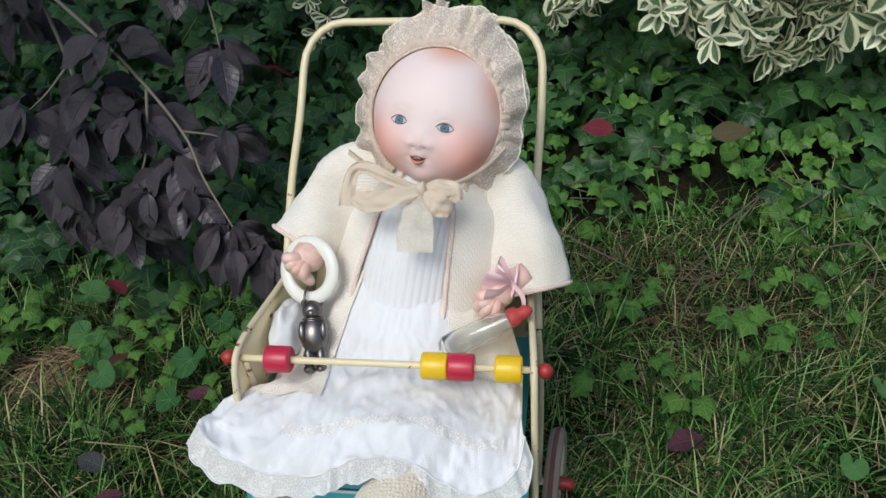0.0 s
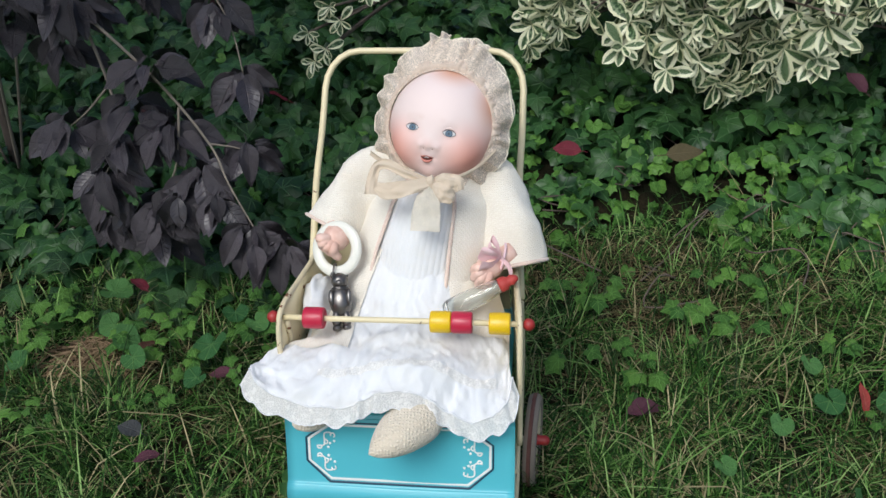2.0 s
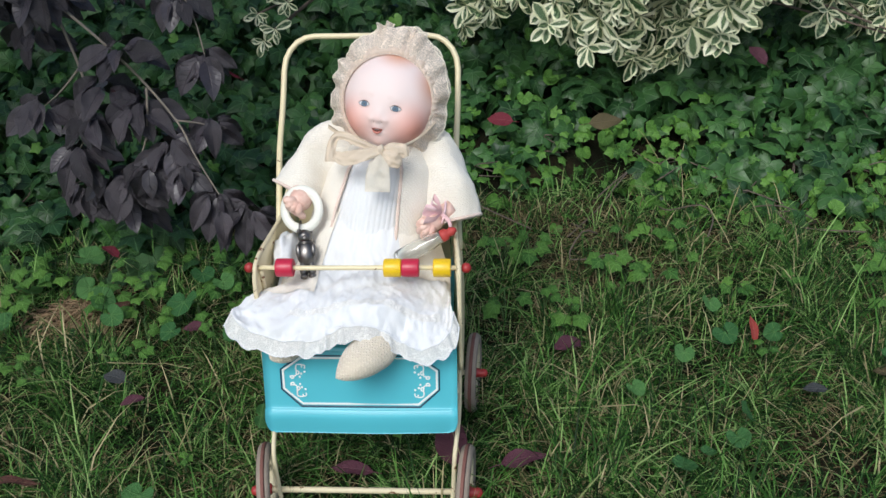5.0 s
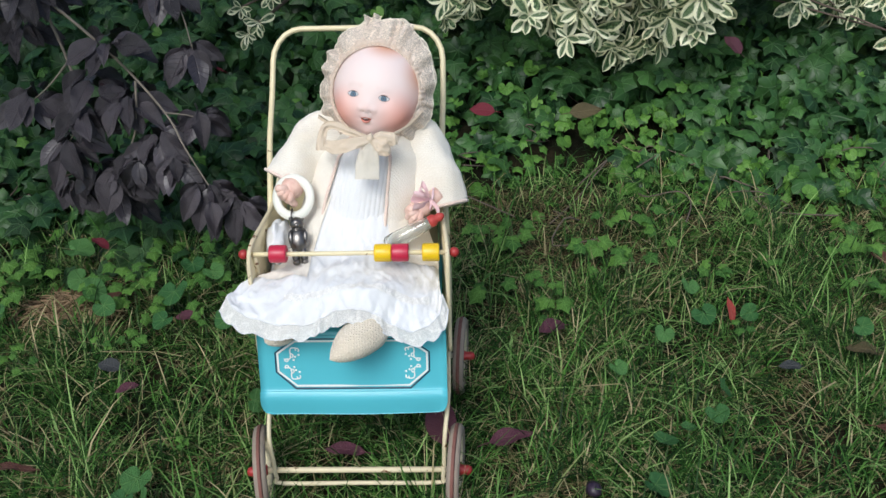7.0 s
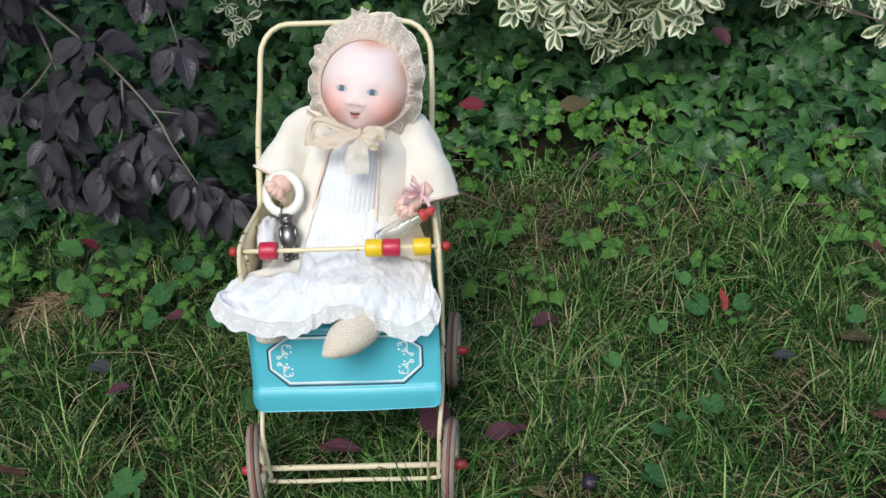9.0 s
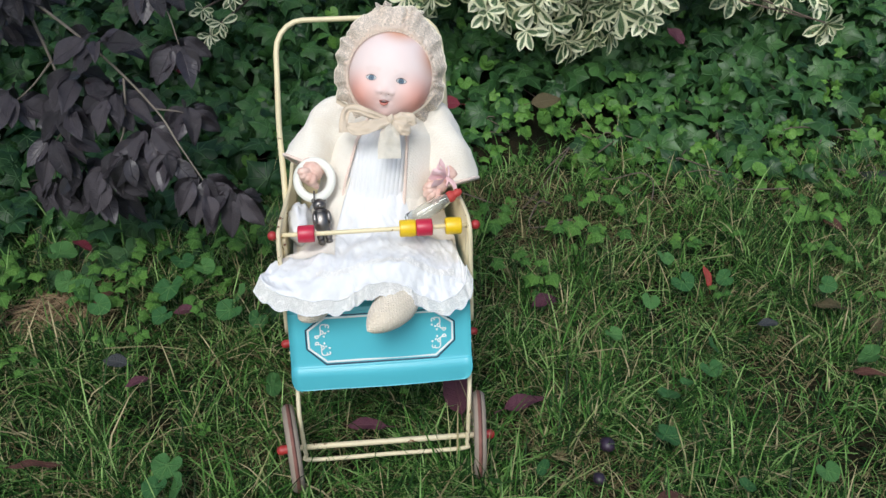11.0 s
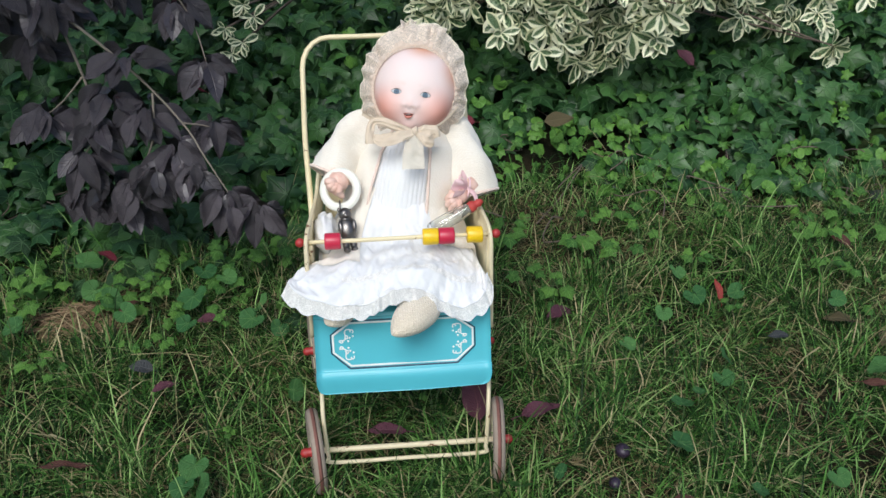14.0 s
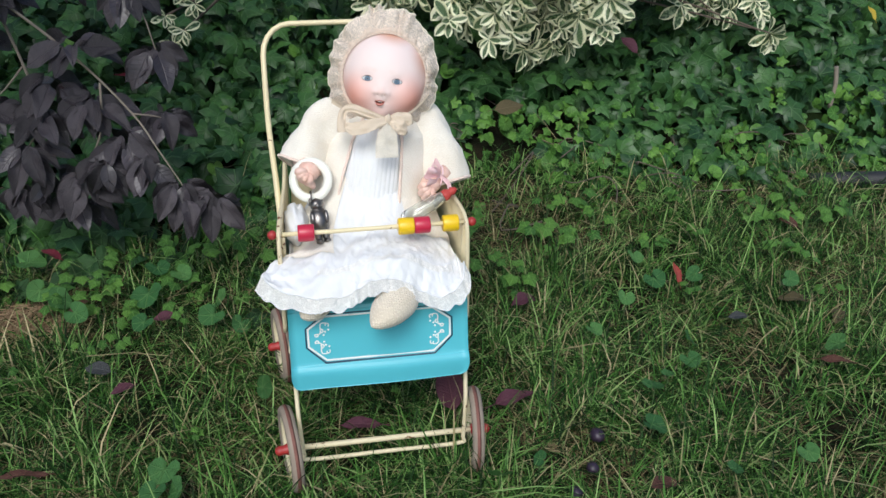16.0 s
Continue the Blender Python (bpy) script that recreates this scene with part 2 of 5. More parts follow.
# the doll's own materials
HEAD = Vector((0.0435, 0.094, 0.507))
FACE = Vector((-0.14, -0.915, 0.375)).normalized()
SIDE = (Vector((0.985, 0, -0.20)) - FACE * FACE.dot(Vector((0.985, 0, -0.20)))).normalized()
CROWN = FACE.cross(SIDE)


def on_head(r, u, f):
    return HEAD + SIDE * r + CROWN * u + FACE * f


def porcelain():
    n = Nodes("tinted_bisque")
    tone = n.mix(n.math("MULTIPLY", n.noise(30, 3), 0.15), (0.80, 0.665, 0.63), (0.77, 0.60, 0.56))
    blush = n.math("MAXIMUM", n.ball(on_head(-0.036, -0.029, 0.034), 0.044), n.ball(on_head(0.037, -0.027, 0.034), 0.048))
    tone = n.mix(n.math("MULTIPLY", blush, 0.85), tone, (0.72, 0.27, 0.19))
    chin = n.math("MAXIMUM", n.ball(on_head(-0.002, -0.050, 0.036), 0.018), n.ball(on_head(-0.0035, -0.021, 0.060), 0.012))
    tone = n.mix(n.math("MULTIPLY", chin, 0.30), tone, (0.74, 0.34, 0.26))
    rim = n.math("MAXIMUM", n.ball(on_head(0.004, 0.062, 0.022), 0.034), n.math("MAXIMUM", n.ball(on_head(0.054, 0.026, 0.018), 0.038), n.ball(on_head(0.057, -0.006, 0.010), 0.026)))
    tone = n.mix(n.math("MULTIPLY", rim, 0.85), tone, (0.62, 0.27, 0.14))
    for sx in (-1, 1):
        for k in range(5):
            r = -0.0035 + sx * (0.011 + 0.0036 * k)
            brow = n.ball(on_head(r, 0.0048 + 0.0022 * math.sin(0.4 + 0.65 * k), 0.0520 - 0.0016 * k), 0.0052)
            tone = n.mix(n.math("MULTIPLY", brow, 0.16), tone, (0.55, 0.33, 0.24))
    n.bump(n.noise(500, 2), 0.05, 0.0005)
    return n.finish(tone, 0.55, spec=0.28)


def composition():
    n = Nodes("painted_composition")
    tone = n.mix(n.steps(n.noise(70, 3), 0.35, 0.7), (0.78, 0.55, 0.46), (0.69, 0.42, 0.33))
    n.bump(n.noise(160, 2), 0.2, 0.0008)
    return n.finish(tone, 0.5)


def lace(name, colour, dark, scale, open_below, floor):
    n = Nodes(name)
    mesh_gap = n.cells(scale, feature="DISTANCE_TO_EDGE")
    flowers = n.steps(n.noise(scale * 0.40, 2), 0.54, 0.62)
    solid = n.math("MAXIMUM", n.math("MAXIMUM", flowers, n.steps(mesh_gap, open_below, open_below * 0.5)), floor)
    n.bump(n.math("ADD", flowers, mesh_gap), 0.5, 0.001)
    n.finish(n.mix(n.math("MULTIPLY", n.noise(24, 3), 0.7), colour, dark), 0.9, through_light=0.25, spec=0.2)
    return n.holes(solid)


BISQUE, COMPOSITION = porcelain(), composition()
JACKET = knit("cream_wool_knit", (0.87, 0.83, 0.74), (0.66, 0.58, 0.46), 520)
JACKET_TRIM = knit("peach_wool_trim", (0.84, 0.70, 0.60), (0.66, 0.47, 0.38), 420)
BOOTEE = knit("ivory_wool_bootee", (0.80, 0.72, 0.58), (0.46, 0.37, 0.26), 310, 0.65)
COTTON = cloth("white_lawn_cotton", (0.76, 0.77, 0.78), (0.66, 0.64, 0.58), 1100, 0.3)
RIBBON = cloth("old_gold_silk_ribbon", (0.62, 0.52, 0.40), (0.47, 0.36, 0.25), 1500, 0.12, rough=0.5)
TAIL_RIBBON = lace("sheer_ribbon_tail", (0.84, 0.79, 0.68), (0.76, 0.69, 0.56), 1800, 0.2, 0.62)
PINK = cloth("pink_gauze_ribbon", (0.86, 0.62, 0.64), (0.80, 0.52, 0.57), 1500, 0.1, rough=0.6)
HEM_LACE = lace("white_hem_lace", (0.93, 0.92, 0.89), (0.88, 0.86, 0.81), 420, 0.11, 0.80)
BONNET_NET = lace("ecru_bonnet_net", (0.90, 0.80, 0.69), (0.80, 0.68, 0.57), 620, 0.13, 0.50)
BONNET_CORD = cloth("ecru_picot_cord", (0.82, 0.76, 0.63), (0.7, 0.62, 0.48), 1500, 0.2)
BONNET_EDGE = lace("peach_bonnet_lining", (0.82, 0.71, 0.60), (0.72, 0.58, 0.47), 700, 0.05, 0.85)
EYE_WHITE = plain("eye_white", (0.62, 0.63, 0.65), 0.3, vary=0.05)
EYE_BLUE = plain("blue_glass_eye", (0.16, 0.24, 0.32), 0.15, vary=0.5, grain=500)
EYE_RIM = plain("blue_grey_iris_rim", (0.045, 0.075, 0.11), 0.2, vary=0.2)
EYE_LASH = plain("painted_brown_lash_line", (0.13, 0.075, 0.06), 0.5, vary=0.3)
NOSTRIL = plain("dusky_red_nostril", (0.38, 0.17, 0.13), 0.5)
EYE_DARK = plain("dark_eye_line", (0.03, 0.025, 0.03), 0.3)
LIPS = plain("coral_lips", (0.62, 0.22, 0.17), 0.4)
MOUTH_DARK = plain("open_mouth", (0.12, 0.035, 0.025), 0.5)


def glass_material():
    n = Nodes("clear_glass")
    n.bsdf.inputs["Transmission Weight"].default_value = 0.95
    n.bsdf.inputs["IOR"].default_value = 1.45
    return n.finish(n.mix(n.noise(60), (0.96, 0.97, 0.95), (0.90, 0.93, 0.90)), 0.05)


GLASS = glass_material()


# ---- shapes ----
class Mesh:
    """Gathers vertices, faces, uvs and material slots for one mesh."""

    def __init__(self):
        self.v, self.f, self.uv, self.slot, self.mats = [], [], [], [], []

    def add(self, verts, faces, mat, uv=None):
        if mat not in self.mats:
            self.mats.append(mat)
        k = len(self.v)
        self.v += [tuple(p) for p in verts]
        self.uv += list(uv) if uv is not None else [(0.5, 0.5)] * len(verts)
        self.f += [tuple(i + k for i in q) for q in faces]
        self.slot += [self.mats.index(mat)] * len(faces)
        return self

    def data(self, name, smooth=True):
        me = bpy.data.meshes.new(name)
        me.from_pydata(self.v, [], self.f)
        for m in self.mats:
            me.materials.append(m)
        me.polygons.foreach_set("material_index", self.slot)
        layer = me.uv_layers.new(name="uv")
        loops = np.empty(len(me.loops), dtype=np.int32)
        me.loops.foreach_get("vertex_index", loops)
        layer.data.foreach_set("uv", np.array(self.uv, dtype=np.float32)[loops].ravel())
        me.polygons.foreach_set("use_smooth", [smooth] * len(me.polygons))
        me.update()
        return me


def part(name, mesh, parent, label="", at=None, smooth=True):
    ob = new(name, mesh.data(name, smooth) if isinstance(mesh, Mesh) else mesh)
    ob.parent = parent
    if at is not None:
        ob.matrix_basis = at
    return tagged(ob, label)


def thing(name, label, category, mesh=None, at=None, group="", kind=""):
    ob = new(name, mesh.data(name) if isinstance(mesh, Mesh) else mesh)
    if at is not None:
        ob.matrix_basis = at
    return tagged(ob, label, category, group, kind)


def smooth_path(pts, n=6, closed=False):
    """A soft curve through pts."""
    pts = [Vector(p) for p in pts]
    out, m = [], len(pts)
    for i in range(m if closed else m - 1):
        p0, p1, p2, p3 = (pts[(i + k) % m] if closed else pts[min(max(i + k, 0), m - 1)] for k in (-1, 0, 1, 2))
        for j in range(n):
            t = j / n
            out.append(0.5 * (2 * p1 + (p2 - p0) * t + (2 * p0 - 5 * p1 + 4 * p2 - p3) * t * t + (3 * p1 - p0 - 3 * p2 + p3) * t ** 3))
    if not closed:
        out.append(pts[-1])
    return out


def ring_faces(rows, cols, closed=True, cap=True):
    f = []
    for i in range(rows - 1):
        for j in range(cols if closed else cols - 1):
            k = (j + 1) % cols
            f.append((i * cols + j, i * cols + k, (i + 1) * cols + k, (i + 1) * cols + j))
    if closed and cap:
        f += [tuple(range(cols))[::-1], tuple(range((rows - 1) * cols, rows * cols))]
    return f


def tube(mesh, path, radius, mat, seg=8, flat=1.0, normal=None):
    """A round rod along a path; radius a number or one for each point."""
    path = [Vector(p) for p in path]
    verts, side = [], None
    for i, p in enumerate(path):
        way = (path[min(i + 1, len(path) - 1)] - path[max(i - 1, 0)]).normalized()
        if side is None:
            side = Vector(normal) if normal else (Vector((0, 0, 1)) if abs(way.z) < 0.9 else Vector((1, 0, 0)))
        side = (side - way * side.dot(way)).normalized()
        other = way.cross(side)
        r = radius[i] if isinstance(radius, (list, tuple)) else radius
        for j in range(seg):
            a = 2 * math.pi * j / seg
            verts.append(p + side * (r * flat * math.cos(a)) + other * (r * math.sin(a)))
    return mesh.add(verts, ring_faces(len(path), seg), mat, [(j / seg, i / len(path)) for i in range(len(path)) for j in range(seg)])


def lathe(mesh, profile, mat, m=None, seg=20, cap=True):
    """Profile of (radius, height) turned about the z axis of the pose m."""
    m = m or Matrix()
    verts = [m @ Vector((r * math.cos(2 * math.pi * j / seg), r * math.sin(2 * math.pi * j / seg), h)) for r, h in profile for j in range(seg)]
    return mesh.add(verts, ring_faces(len(profile), seg, cap=cap), mat, [(j / seg, h) for r, h in profile for j in range(seg)])


def ball(mesh, centre, radii, mat, turn=None, rows=8, cols=12, shape=None):
    """An egg, shaped by shape(direction) -> factor."""
    turn = turn or Matrix.Identity(3)
    verts = []
    for i in range(rows + 1):
        a = math.pi * (i + 0.02) / (rows + 0.04)
        for j in range(cols):
            b = 2 * math.pi * j / cols
            d = Vector((math.sin(a) * math.cos(b), math.sin(a) * math.sin(b), math.cos(a)))
            k = shape(d) if shape else 1.0
            verts.append(Vector(centre) + turn @ Vector((d.x * radii[0] * k, d.y * radii[1] * k, d.z * radii[2] * k)))
    return mesh.add(verts, ring_faces(rows + 1, cols), mat)


def sheet(mesh, rows, mat, flip=False):
    """A skin over equal rows of points."""
    cols = len(rows[0])
    faces = ring_faces(len(rows), cols, closed=False)
    if flip:
        faces = [q[::-1] for q in faces]
    return mesh.add([p for r in rows for p in r], faces, mat,
                    [(j / (cols - 1), i / (len(rows) - 1)) for i in range(len(rows)) for j in range(cols)])


def band(mesh, path, width, mat, across, n=5, cup=0.0, wob=0.0, seed=0):
    """A ribbon along a path, across its width vector(s)."""
    path = smooth_path(path, n)
    rows = []
    for i, p in enumerate(path):
        a = Vector(across).normalized()
        w = width if not isinstance(width, (list, tuple)) else width[0] + (width[1] - width[0]) * i / (len(path) - 1)
        way = (path[min(i + 1, len(path) - 1)] - path[max(i - 1, 0)]).normalized()
        up = a.cross(way)
        rows.append([p + a * (w * s / 2) + up * (cup * (1 - s * s) + wob * noise.noise(p * 90 + a * (s * 2 + seed))) for s in (-1, -0.5, 0, 0.5, 1)])
    return sheet(mesh, rows, mat)


def slab(mesh, outline, thick, mat, axis=0, place=0.0, bev=0.0008):
    """A plate with a chamfered rim: outline in the other two axes, standing at place along axis."""
    c = [sum(p[k] for p in outline) / len(outline) for k in (0, 1)]
    levels = [(-thick / 2, bev), (-thick / 2 + bev, 0), (thick / 2 - bev, 0), (thick / 2, bev)]
    verts = []
    for off, inset in levels:
        for p in outline:
            d = Vector((c[0] - p[0], c[1] - p[1]))
            q = Vector(p) + d.normalized() * inset
            v = [q.x, q.y]
            v.insert(axis, place + off)
            verts.append(v)
    return mesh.add(verts, ring_faces(len(levels), len(outline)), mat)


# ---- leaves ----
def feather_leaf(length=1.0, width=0.5, fold=0.12, droop=0.18, rows=7, cols=5, wav=0.0, tip=1.0, mats=(None,), peak=0.85, blunt=0.8):
    """An oval pointed leaf along +y from its foot, folded along the midrib."""
    me = Mesh()
    verts, uv = [], []
    for i in range(rows):
        v = i / (rows - 1)
        w = width / 2 * max(math.sin(math.pi * min(v ** peak, 1.0)) ** blunt if 0 < v < 1 else 0.0, 0.012) * (1 - 0.15 * tip * v)
        for j in range(cols):
            s = 2 * j / (cols - 1) - 1
            verts.append((s * w, v * length, abs(s) * w * fold * 4 * 0.5 - droop * length * v * v + wav * length * math.sin(9 * v + 2.2 * s) * abs(s)))
            uv.append((j / (cols - 1), v))
    me.add(verts, ring_faces(rows, cols, closed=False), mats[0], uv)
    return me


def ivy_leaf(mat, sharp=1.0, cup=0.12):
    """A five-lobed leaf in its own plane, foot at the origin, about 1 across."""
    half = [(90, 0.62), (68, 0.44 - 0.06 * sharp), (42, 0.40 - 0.08 * sharp), (22, 0.50), (2, 0.42 - 0.05 * sharp), (-18, 0.33 - 0.02 * sharp), (-42, 0.42), (-66, 0.33), (-86, 0.16)]
    outline = [(a, r) for a, r in half] + [(180 - a, r) for a, r in half[::-1][:-1]]
    me = Mesh()
    verts, uv = [(0, 0.22, 0.0)], [(0.5, 0.5 - 0.15 + 0.02)]
    for k, f in ((1, 0.5), (2, 1.0)):
        for a, r in outline:
            x, y = r * f * math.cos(radians(a)), r * f * math.sin(radians(a))
            lobe = math.cos(radians(a * 3))
            verts.append((x, y + 0.22, cup * (0.35 if k == 1 else 0.0) - 0.25 * cup * f * f * abs(lobe) - 0.35 * (f * r) ** 2))
            uv.append((0.5 + x * 0.8, 0.5 - 0.13 + y * 0.8))
    n = len(outline)
    faces = [(0, 1 + j, 1 + (j + 1) % n) for j in range(n)]
    faces += [(1 + j, 1 + n + j, 1 + n + (j + 1) % n, 1 + (j + 1) % n) for j in range(n)]
    return me.add(verts, faces, mat, uv)


def heart_leaf(mat):
    """A round heart-shaped leaf, foot at the origin."""
    half = [(90, 0.56), (66, 0.52), (42, 0.50), (18, 0.50), (-8, 0.50), (-34, 0.49), (-58, 0.44), (-78, 0.30), (-90, 0.12)]
    outline = half + [(180 - a, r) for a, r in half[1:-1][::-1]]
    me = Mesh()
    verts, uv = [(0, 0.12, 0.0)], [(0.5, 0.37)]
    for k, f in ((1, 0.55), (2, 1.0)):
        for a, r in outline:
            x, y = r * f * math.cos(radians(a)), r * f * math.sin(radians(a))
            verts.append((x, y + 0.12, 0.28 * abs(x) * f + 0.05 * math.sin(radians(a * 5)) * f - 0.2 * max(y, 0) ** 2))
            uv.append((0.5 + x * 0.8, 0.37 + y * 0.8))
    n = len(outline)
    faces = [(0, 1 + j, 1 + (j + 1) % n) for j in range(n)] + [(1 + j, 1 + n + j, 1 + n + (j + 1) % n, 1 + (j + 1) % n) for j in range(n)]
    return me.add(verts, faces, mat, uv)


def leaf_pose(at, out, up=(0, 0, 1), size=1.0, roll=0.0):
    """A leaf whose length runs along out and whose face looks along up, as nearly as can be."""
    y = Vector(out).normalized()
    z = Vector(up) - y * Vector(up).dot(y)
    z = z.normalized() if z.length > 1e-4 else y.orthogonal().normalized()
    x = y.cross(z)
    m = Matrix((x, y, z)).transposed().to_4x4()
    return Matrix.Translation(at) @ m @ Matrix.Rotation(roll, 4, "Y") @ Matrix.Scale(size, 4)


def many(base, poses, name):
    """One mesh of many placed copies of base."""
    v = np.array(base.v)
    ms = np.array([np.array(m) for m in poses])
    pts = (np.einsum("kij,nj->kni", ms[:, :3, :3], v) + ms[:, None, :3, 3]).reshape(-1, 3)
    out = Mesh()
    out.mats = list(base.mats)
    n, k = len(v), len(poses)
    out.v = pts.tolist()
    out.uv = list(base.uv) * k
    out.f = [tuple(i + n * c for i in q) for c in range(k) for q in base.f]
    out.slot = list(base.slot) * k
    return out.data(name)


def rnd(a, b):
    return random.uniform(a, b)


# ---- ground ----
# the line where the ivy bed meets the lawn: x, y
BED_EDGE = ((-0.65, -0.48, -0.32, -0.21, 0.17, 0.32, 0.45, 0.60, 0.74, 0.92, 1.12), (0.42, 0.38, 0.41, 0.50, 0.64, 0.74, 0.74, 0.66, 0.54, 0.50, 0.53))

def rise(x, y):
    """The lawn is level; the bed behind it rises gently."""
    t = min(max((y - 0.45) / 1.2, 0), 1)
    return 0.10 * t * t + 0.008 * noise.noise(Vector((x * 3, y * 3, 0)))


def build_ground():
    me = Mesh()
    span = [-60, -25, -10, -5, -3] + [i * 0.1 for i in range(-24, 31)] + [4, 6, 10, 25, 60]
    rows = [[(x, y, rise(x, y)) for x in span] for y in span]
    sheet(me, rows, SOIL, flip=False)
    return thing("ground", "dark soil and dry thatch under the lawn", "ground", me, kind="structure")


build_ground()


def build_lawn():
    """Fine bent grass blades, some of them dry."""
    rg = np.random.default_rng(4)
    tufts, blades, wide_out = 6200, 24, 130000
    tx, ty = rg.uniform(-0.98, 1.38, tufts), rg.uniform(-0.50, 0.80, tufts)
    heading = rg.uniform(0, 2 * np.pi, tufts)
    ox, oy = rg.normal(0, 0.011, tufts * blades), rg.normal(0, 0.011, tufts * blades)
    x = np.concatenate((np.repeat(tx, blades) + ox, 0.2 + rg.normal(0, 1.25, wide_out)))
    y = np.concatenate((np.repeat(ty, blades) + oy, -0.75 + rg.normal(0, 0.75, wide_out)))
    # blades spread out of their tuft, and each tuft leans its own way
    spread = np.arctan2(oy + 0.010 * np.repeat(np.sin(heading), blades), ox + 0.010 * np.repeat(np.cos(heading), blades)) + rg.normal(0, 0.45, tufts * blades)
    yaw = np.concatenate((spread, rg.uniform(0, 2 * np.pi, wide_out)))
    vigour = np.concatenate((np.repeat(rg.uniform(0.65, 1.35, tufts), blades), np.ones(wide_out)))
    count = len(x)
    clump = np.array([noise.noise(Vector((a * 7, b * 7, 3))) for a, b in zip(x, y)])
    bare = np.array([noise.noise(Vector((a * 2.2 + 5, b * 2.2, 8))) for a, b in zip(x, y)])
    edge = np.interp(x, *BED_EDGE) - 0.06
    keep = (rg.uniform(size=count) < np.clip(0.66 + clump * 1.15 + bare * 0.4 - 0.75 * np.exp(-((x - 0.40) ** 2 / 0.06 + (y - 0.60) ** 2 / 0.03)) - 0.6 * np.exp(-((x - 0.28) ** 2 / 0.012 + (y - 0.44) ** 2 / 0.012)), 0.24, 1)) & (rg.uniform(size=count) > np.clip((y - edge) / 0.35, 0, 0.97))
    keep &= rg.uniform(size=count) > 0.93 * np.exp(-((x + 0.565) ** 2 / 0.010 + (y - 0.325) ** 2 / 0.005))
    x, y, clump, yaw, vigour = x[keep], y[keep], clump[keep], yaw[keep], vigour[keep]
    k = len(x)
    z0 = np.array([rise(a, b) for a, b in zip(x, y)]) - 0.004
    tall = rg.uniform(size=k) < 0.10
    length = vigour * rg.uniform(0.024, 0.080, k) * (1 + 0.5 * np.clip(clump, -0.6, 1)) * np.where(tall, 1.6, 1)
    wide = rg.uniform(0.0005, 0.00150, k) * np.where(tall, 1.15, 1)
    lean = 0.10 + 1.15 * rg.uniform(size=k) ** 1.2
    bend = rg.uniform(0.2, 1.7, k)
    dx, dy = np.cos(yaw), np.sin(yaw)
    px, py = -dy, dx
    verts = np.empty((k, 7, 3))
    for i, s in enumerate((0, 0.4, 0.75, 1.0)):
        a = lean + bend * s
        run, up = length * s * np.sin(a * 0.8), length * s * np.cos(np.minimum(a * 0.8, 1.5))
        cx, cy, cz = x + dx * run, y + dy * run, z0 + np.maximum(up, 0.002 * s)
        w = wide * (1, 0.9, 0.6, 0)[i]
        if i < 3:
            verts[:, 2 * i] = np.stack((cx - px * w, cy - py * w, cz), 1)
            verts[:, 2 * i + 1] = np.stack((cx + px * w, cy + py * w, cz), 1)
        else:
            verts[:, 6] = np.stack((cx, cy, cz), 1)
    faces = [t for c in range(0, 7 * k, 7) for t in ((c, c + 1, c + 3, c + 2), (c + 2, c + 3, c + 5, c + 4), (c + 4, c + 5, c + 6))]
    me = bpy.data.meshes.new("lawn_grass")
    me.from_pydata(verts.reshape(-1, 3).tolist(), [], faces)
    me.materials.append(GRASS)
    return thing("lawn_grass", "short uneven green lawn grass with dry straw blades", "grass", me, kind="stuff")


build_lawn()


def build_thatch():
    """A low mat of dry cut stems between the blades."""
    rg = np.random.default_rng(9)
    k = 40000
    x, y = rg.uniform(-0.95, 1.35, k), rg.uniform(-0.48, 0.72, k)
    patch = np.array([noise.noise(Vector((a * 5, b * 5, 12))) for a, b in zip(x, y)])
    keep = rg.uniform(size=k) < np.clip(0.40 + patch * 1.6 + 0.9 * np.exp(-(x - 0.40) ** 2 / 0.06 - (y - 0.60) ** 2 / 0.03) + 0.9 * np.exp(-(x - 0.28) ** 2 / 0.012 - (y - 0.44) ** 2 / 0.012), 0.05, 1)
    x, y = x[keep], y[keep]
    k = len(x)
    z = np.array([rise(a, b) for a, b in zip(x, y)]) + rg.uniform(0.002, 0.014, k)
    yaw, l, w, tip = rg.uniform(0, 2 * np.pi, k), rg.uniform(0.006, 0.026, k), rg.uniform(0.0004, 0.0009, k), rg.uniform(-0.004, 0.010, k)
    dx, dy = np.cos(yaw) * l, np.sin(yaw) * l
    px, py = -np.sin(yaw) * w, np.cos(yaw) * w
    v = np.empty((k, 4, 3))
    v[:, 0], v[:, 1] = np.stack((x - dx - px, y - dy - py, z), 1), np.stack((x - dx + px, y - dy + py, z), 1)
    v[:, 2], v[:, 3] = np.stack((x + dx + px, y + dy + py, z + tip), 1), np.stack((x + dx - px, y + dy - py, z + tip), 1)
    me = bpy.data.meshes.new("dry_thatch")
    me.from_pydata(v.reshape(-1, 3).tolist(), [], [(c, c + 1, c + 2, c + 3) for c in range(0, 4 * k, 4)])
    me.materials.append(THATCH)
    return thing("dry_thatch", "mat of short dry straw between the grass blades", "straw", me, kind="stuff")


build_thatch()


# ---- the ivy bed ----
def ivy_edge(x):
    """Where the ivy begins, along the lawn's far side."""
    return float(np.interp(x, *BED_EDGE)) + 0.03 * math.sin(x * 17 + 1)


